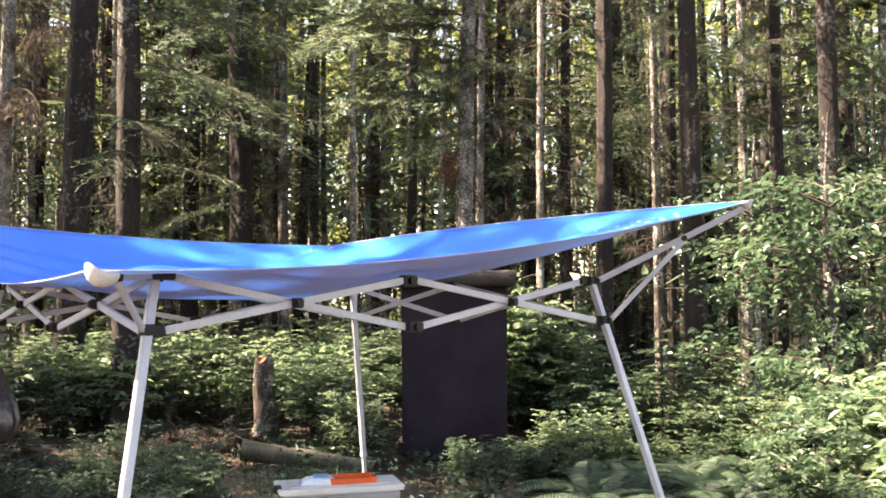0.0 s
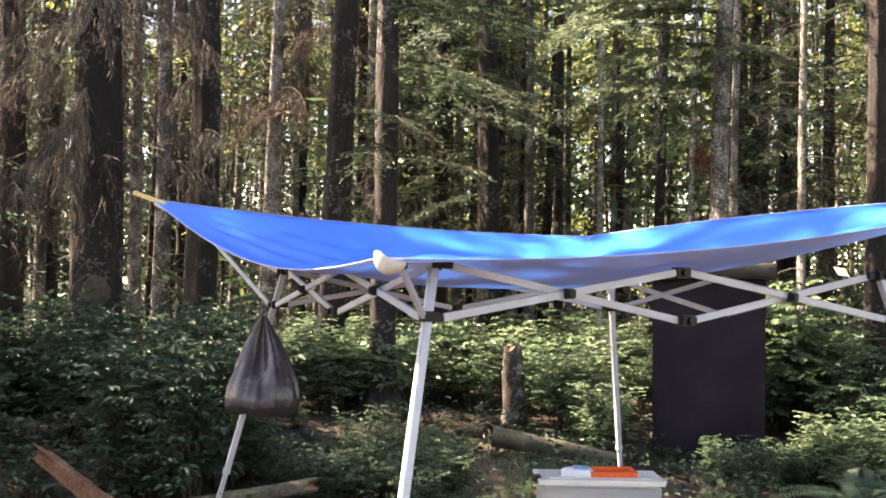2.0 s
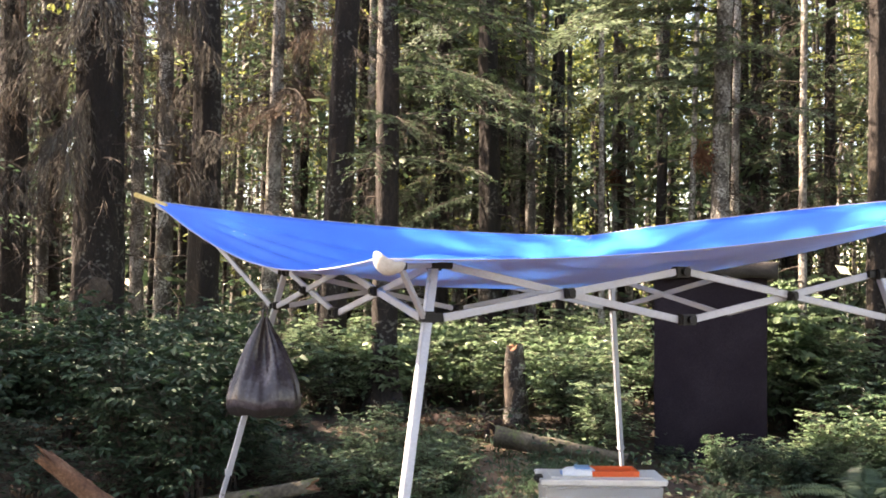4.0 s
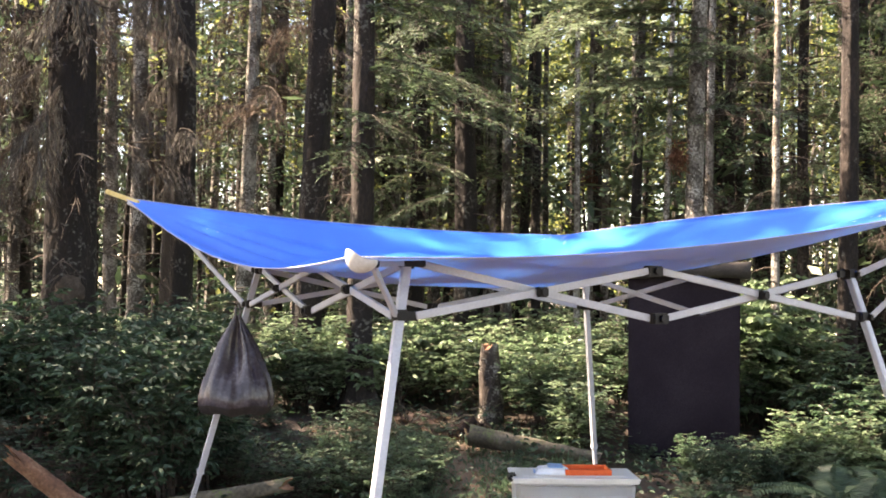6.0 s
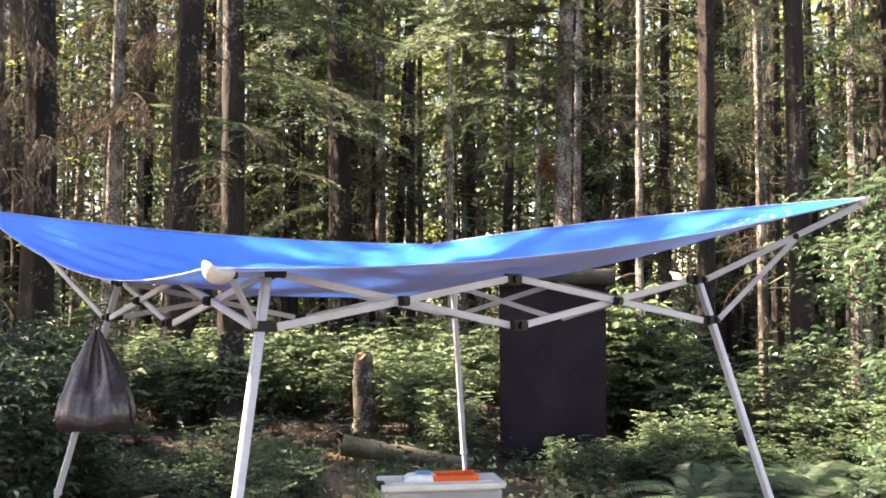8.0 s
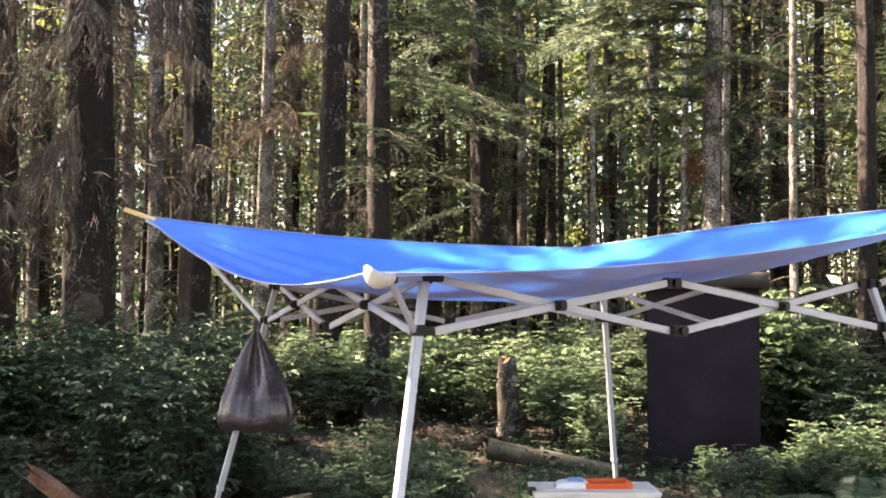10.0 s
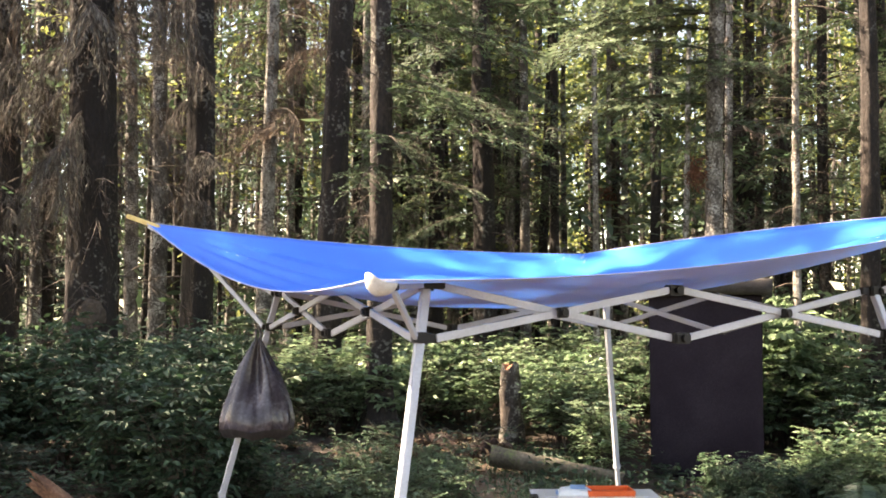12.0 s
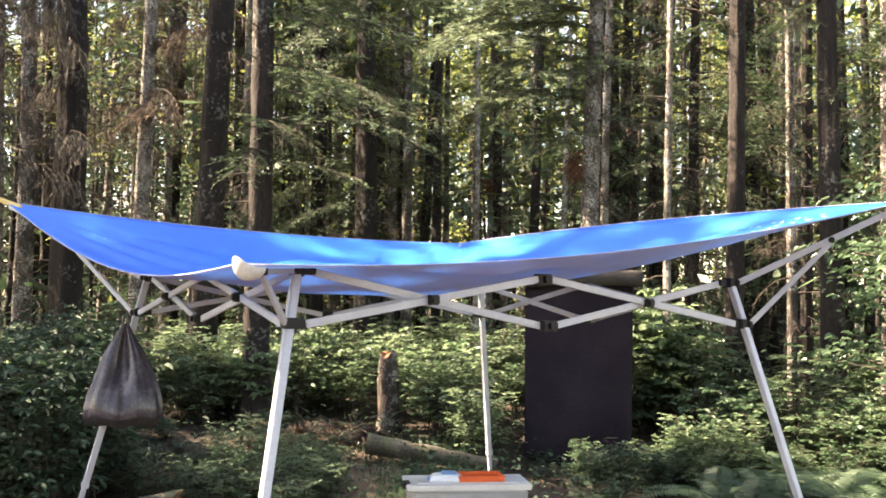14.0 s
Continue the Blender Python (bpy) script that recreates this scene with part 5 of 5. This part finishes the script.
# ---- stump, logs ----
def rough_log(name, p, q, r0, r1, label, bark, core, jag0=0.0, jag1=0.0, seed=0):
    """A lying or standing log with bark and bare, broken or sawn ends."""
    r_ = np.random.default_rng(700 + seed)
    p, q = np.array(p, float), np.array(q, float)
    ob = thing(name, tuple(p), label, name.replace("_", " ").split()[-1])
    ns, k = 18, 12
    ax = unit(q - p)
    ref = np.array([0, 0, 1.0]) if abs(ax[2]) < 0.8 else np.array([1.0, 0, 0])
    u_ = unit(np.cross(ax, ref))
    v_ = np.cross(ax, u_)
    th = np.arange(ns) * 2 * np.pi / ns
    rows = []
    for i in range(k):
        t = i / (k - 1)
        rad = (r0 + (r1 - r0) * t) * (1 + 0.10 * np.sin(3 * th + seed + t * 2) + r_.normal(0, 0.075, ns))
        along = np.full(ns, t * np.linalg.norm(q - p))
        if i == 0:
            along = along - jag0 * r_.uniform(0, 1, ns)
        if i == k - 1:
            along = along + jag1 * (r_.uniform(0, 1, ns) ** 1.5)
        rows.append(ax * along[:, None] + rad[:, None] * (u_ * np.cos(th)[:, None] + v_ * np.sin(th)[:, None]))
    pts = np.array(rows).reshape(-1, 3)
    i, j = np.meshgrid(np.arange(k - 1), np.arange(ns), indexing="ij")
    f = np.stack([i * ns + j, i * ns + (j + 1) % ns, (i + 1) * ns + (j + 1) % ns, (i + 1) * ns + j], -1).reshape(-1, 4)
    part("bark", mesh_of("bark", [(pts, f, 0)], [bark], True), None, ob)
    for row, sgn, jag in ((rows[0], 1, jag0), (rows[-1], -1, jag1)):
        mid = row.mean(0) + ax * sgn * jag * 0.2
        rings, faces = [row * 1.0], []
        for s in (0.66, 0.33):
            rings.append(mid + (row - mid) * s + ax * (r_.normal(0, 0.3, ns) * max(jag, 0.01))[:, None])
        vv = np.concatenate(rings + [mid[None]])
        for a in range(2):
            for b in range(ns):
                faces.append((a * ns + b, a * ns + (b + 1) % ns, (a + 1) * ns + (b + 1) % ns, (a + 1) * ns + b))
        tri = [(2 * ns + b, 2 * ns + (b + 1) % ns, 3 * ns) for b in range(ns)]
        me = bpy.data.meshes.new("end_wood")
        me.from_pydata(vv.tolist(), [], faces + tri)
        part("end_wood", me, core, ob, "bare broken wood" if jag else "bare end grain")
    return ob


rough_log("tree_stump", (3.45, 5.96, 0.18), (3.44, 5.97, 0.98), 0.132, 0.092, "broken standing tree stump with reddish splintered top", M_STUMP, M_ROT, 0.0, 0.10, 1)
rough_log("fallen_log", (2.55, 4.62, 0.345), (3.50, 4.06, 0.17), 0.088, 0.062, "grey fallen log lying beside the path", M_LOG, M_GREYWOOD, 0.0, 0.03, 2)
rough_log("broken_log", (-0.98, 3.62, 0.46), (-0.55, 3.50, 0.10), 0.05, 0.07, "reddish splintered broken log among shrubs", M_ROT, M_ROT, 0.16, 0.0, 3)
rough_log("broken_log", (-0.35, 3.50, 0.16), (0.52, 3.38, 0.275), 0.06, 0.045, "barkless broken log among shrubs", M_LOG, M_ROT, 0.0, 0.12, 4)


def build_mound():
    x, y = at_bearing(23.7, 9.3)
    ob = thing("root_mound", (x, y, float(ground_z(np.array(x), np.array(y))) - 0.03), "reddish brown earth mound of an uprooted tree", "mound")
    bm = bmesh.new()
    bmesh.ops.create_icosphere(bm, subdivisions=4, radius=1.0)
    for v in bm.verts:
        n_ = 0.45 * noise.noise(v.co * 2.2) + 0.26 * noise.noise(v.co * 5) + 0.14 * noise.noise(v.co * 13)
        v.co = Vector((v.co.x * 0.62, v.co.y * 0.40, max(-0.1, v.co.z) * 0.20)) * (1 + n_)
    for f in bm.faces:
        f.smooth = True
    part("earth", bm, M_EARTH, ob)
    r_ = np.random.default_rng(61)
    n = 900
    p = np.stack([r_.normal(0, 0.42, n), r_.normal(0, 0.28, n), np.zeros(n)], 1)
    p[:, 2] = 0.20 * np.exp(-(p[:, 0] / 0.5) ** 2 - (p[:, 1] / 0.34) ** 2) + r_.uniform(0, 0.05, n)
    geo = leaves(p, r_.normal(0, 1, (n, 3)) * [1, 1, 0.5], np.array([0, 0, 1.0]) + r_.normal(0, 0.5, (n, 3)), r_.uniform(0.03, 0.09, n), 0.03)
    tagged(part("debris", mesh_of("debris", [(*geo, 0)], [M_LITTER]), None, ob, "dead leaves and bark crumbs"), kind="stuff")
    n = 26
    a = r_.uniform(0, 2 * np.pi, n)
    t = np.linspace(0, 1, 5)
    st = np.stack([0.5 * np.cos(a), 0.3 * np.sin(a), r_.uniform(0.05, 0.28, n)], 1)
    en = st + np.stack([0.35 * np.cos(a), 0.3 * np.sin(a), r_.uniform(-0.1, 0.28, n)], 1)
    path = st[:, None] * (1 - t)[None, :, None] + en[:, None] * t[None, :, None] + r_.normal(0, 0.03, (n, 5, 3))
    for line in path:
        part("root", mesh_of("root", [(*tubes(line[None], 0.009 * (1.1 - t)[None], 5), 0)], [M_LOG]), None, ob, "reddish torn root")


build_mound()
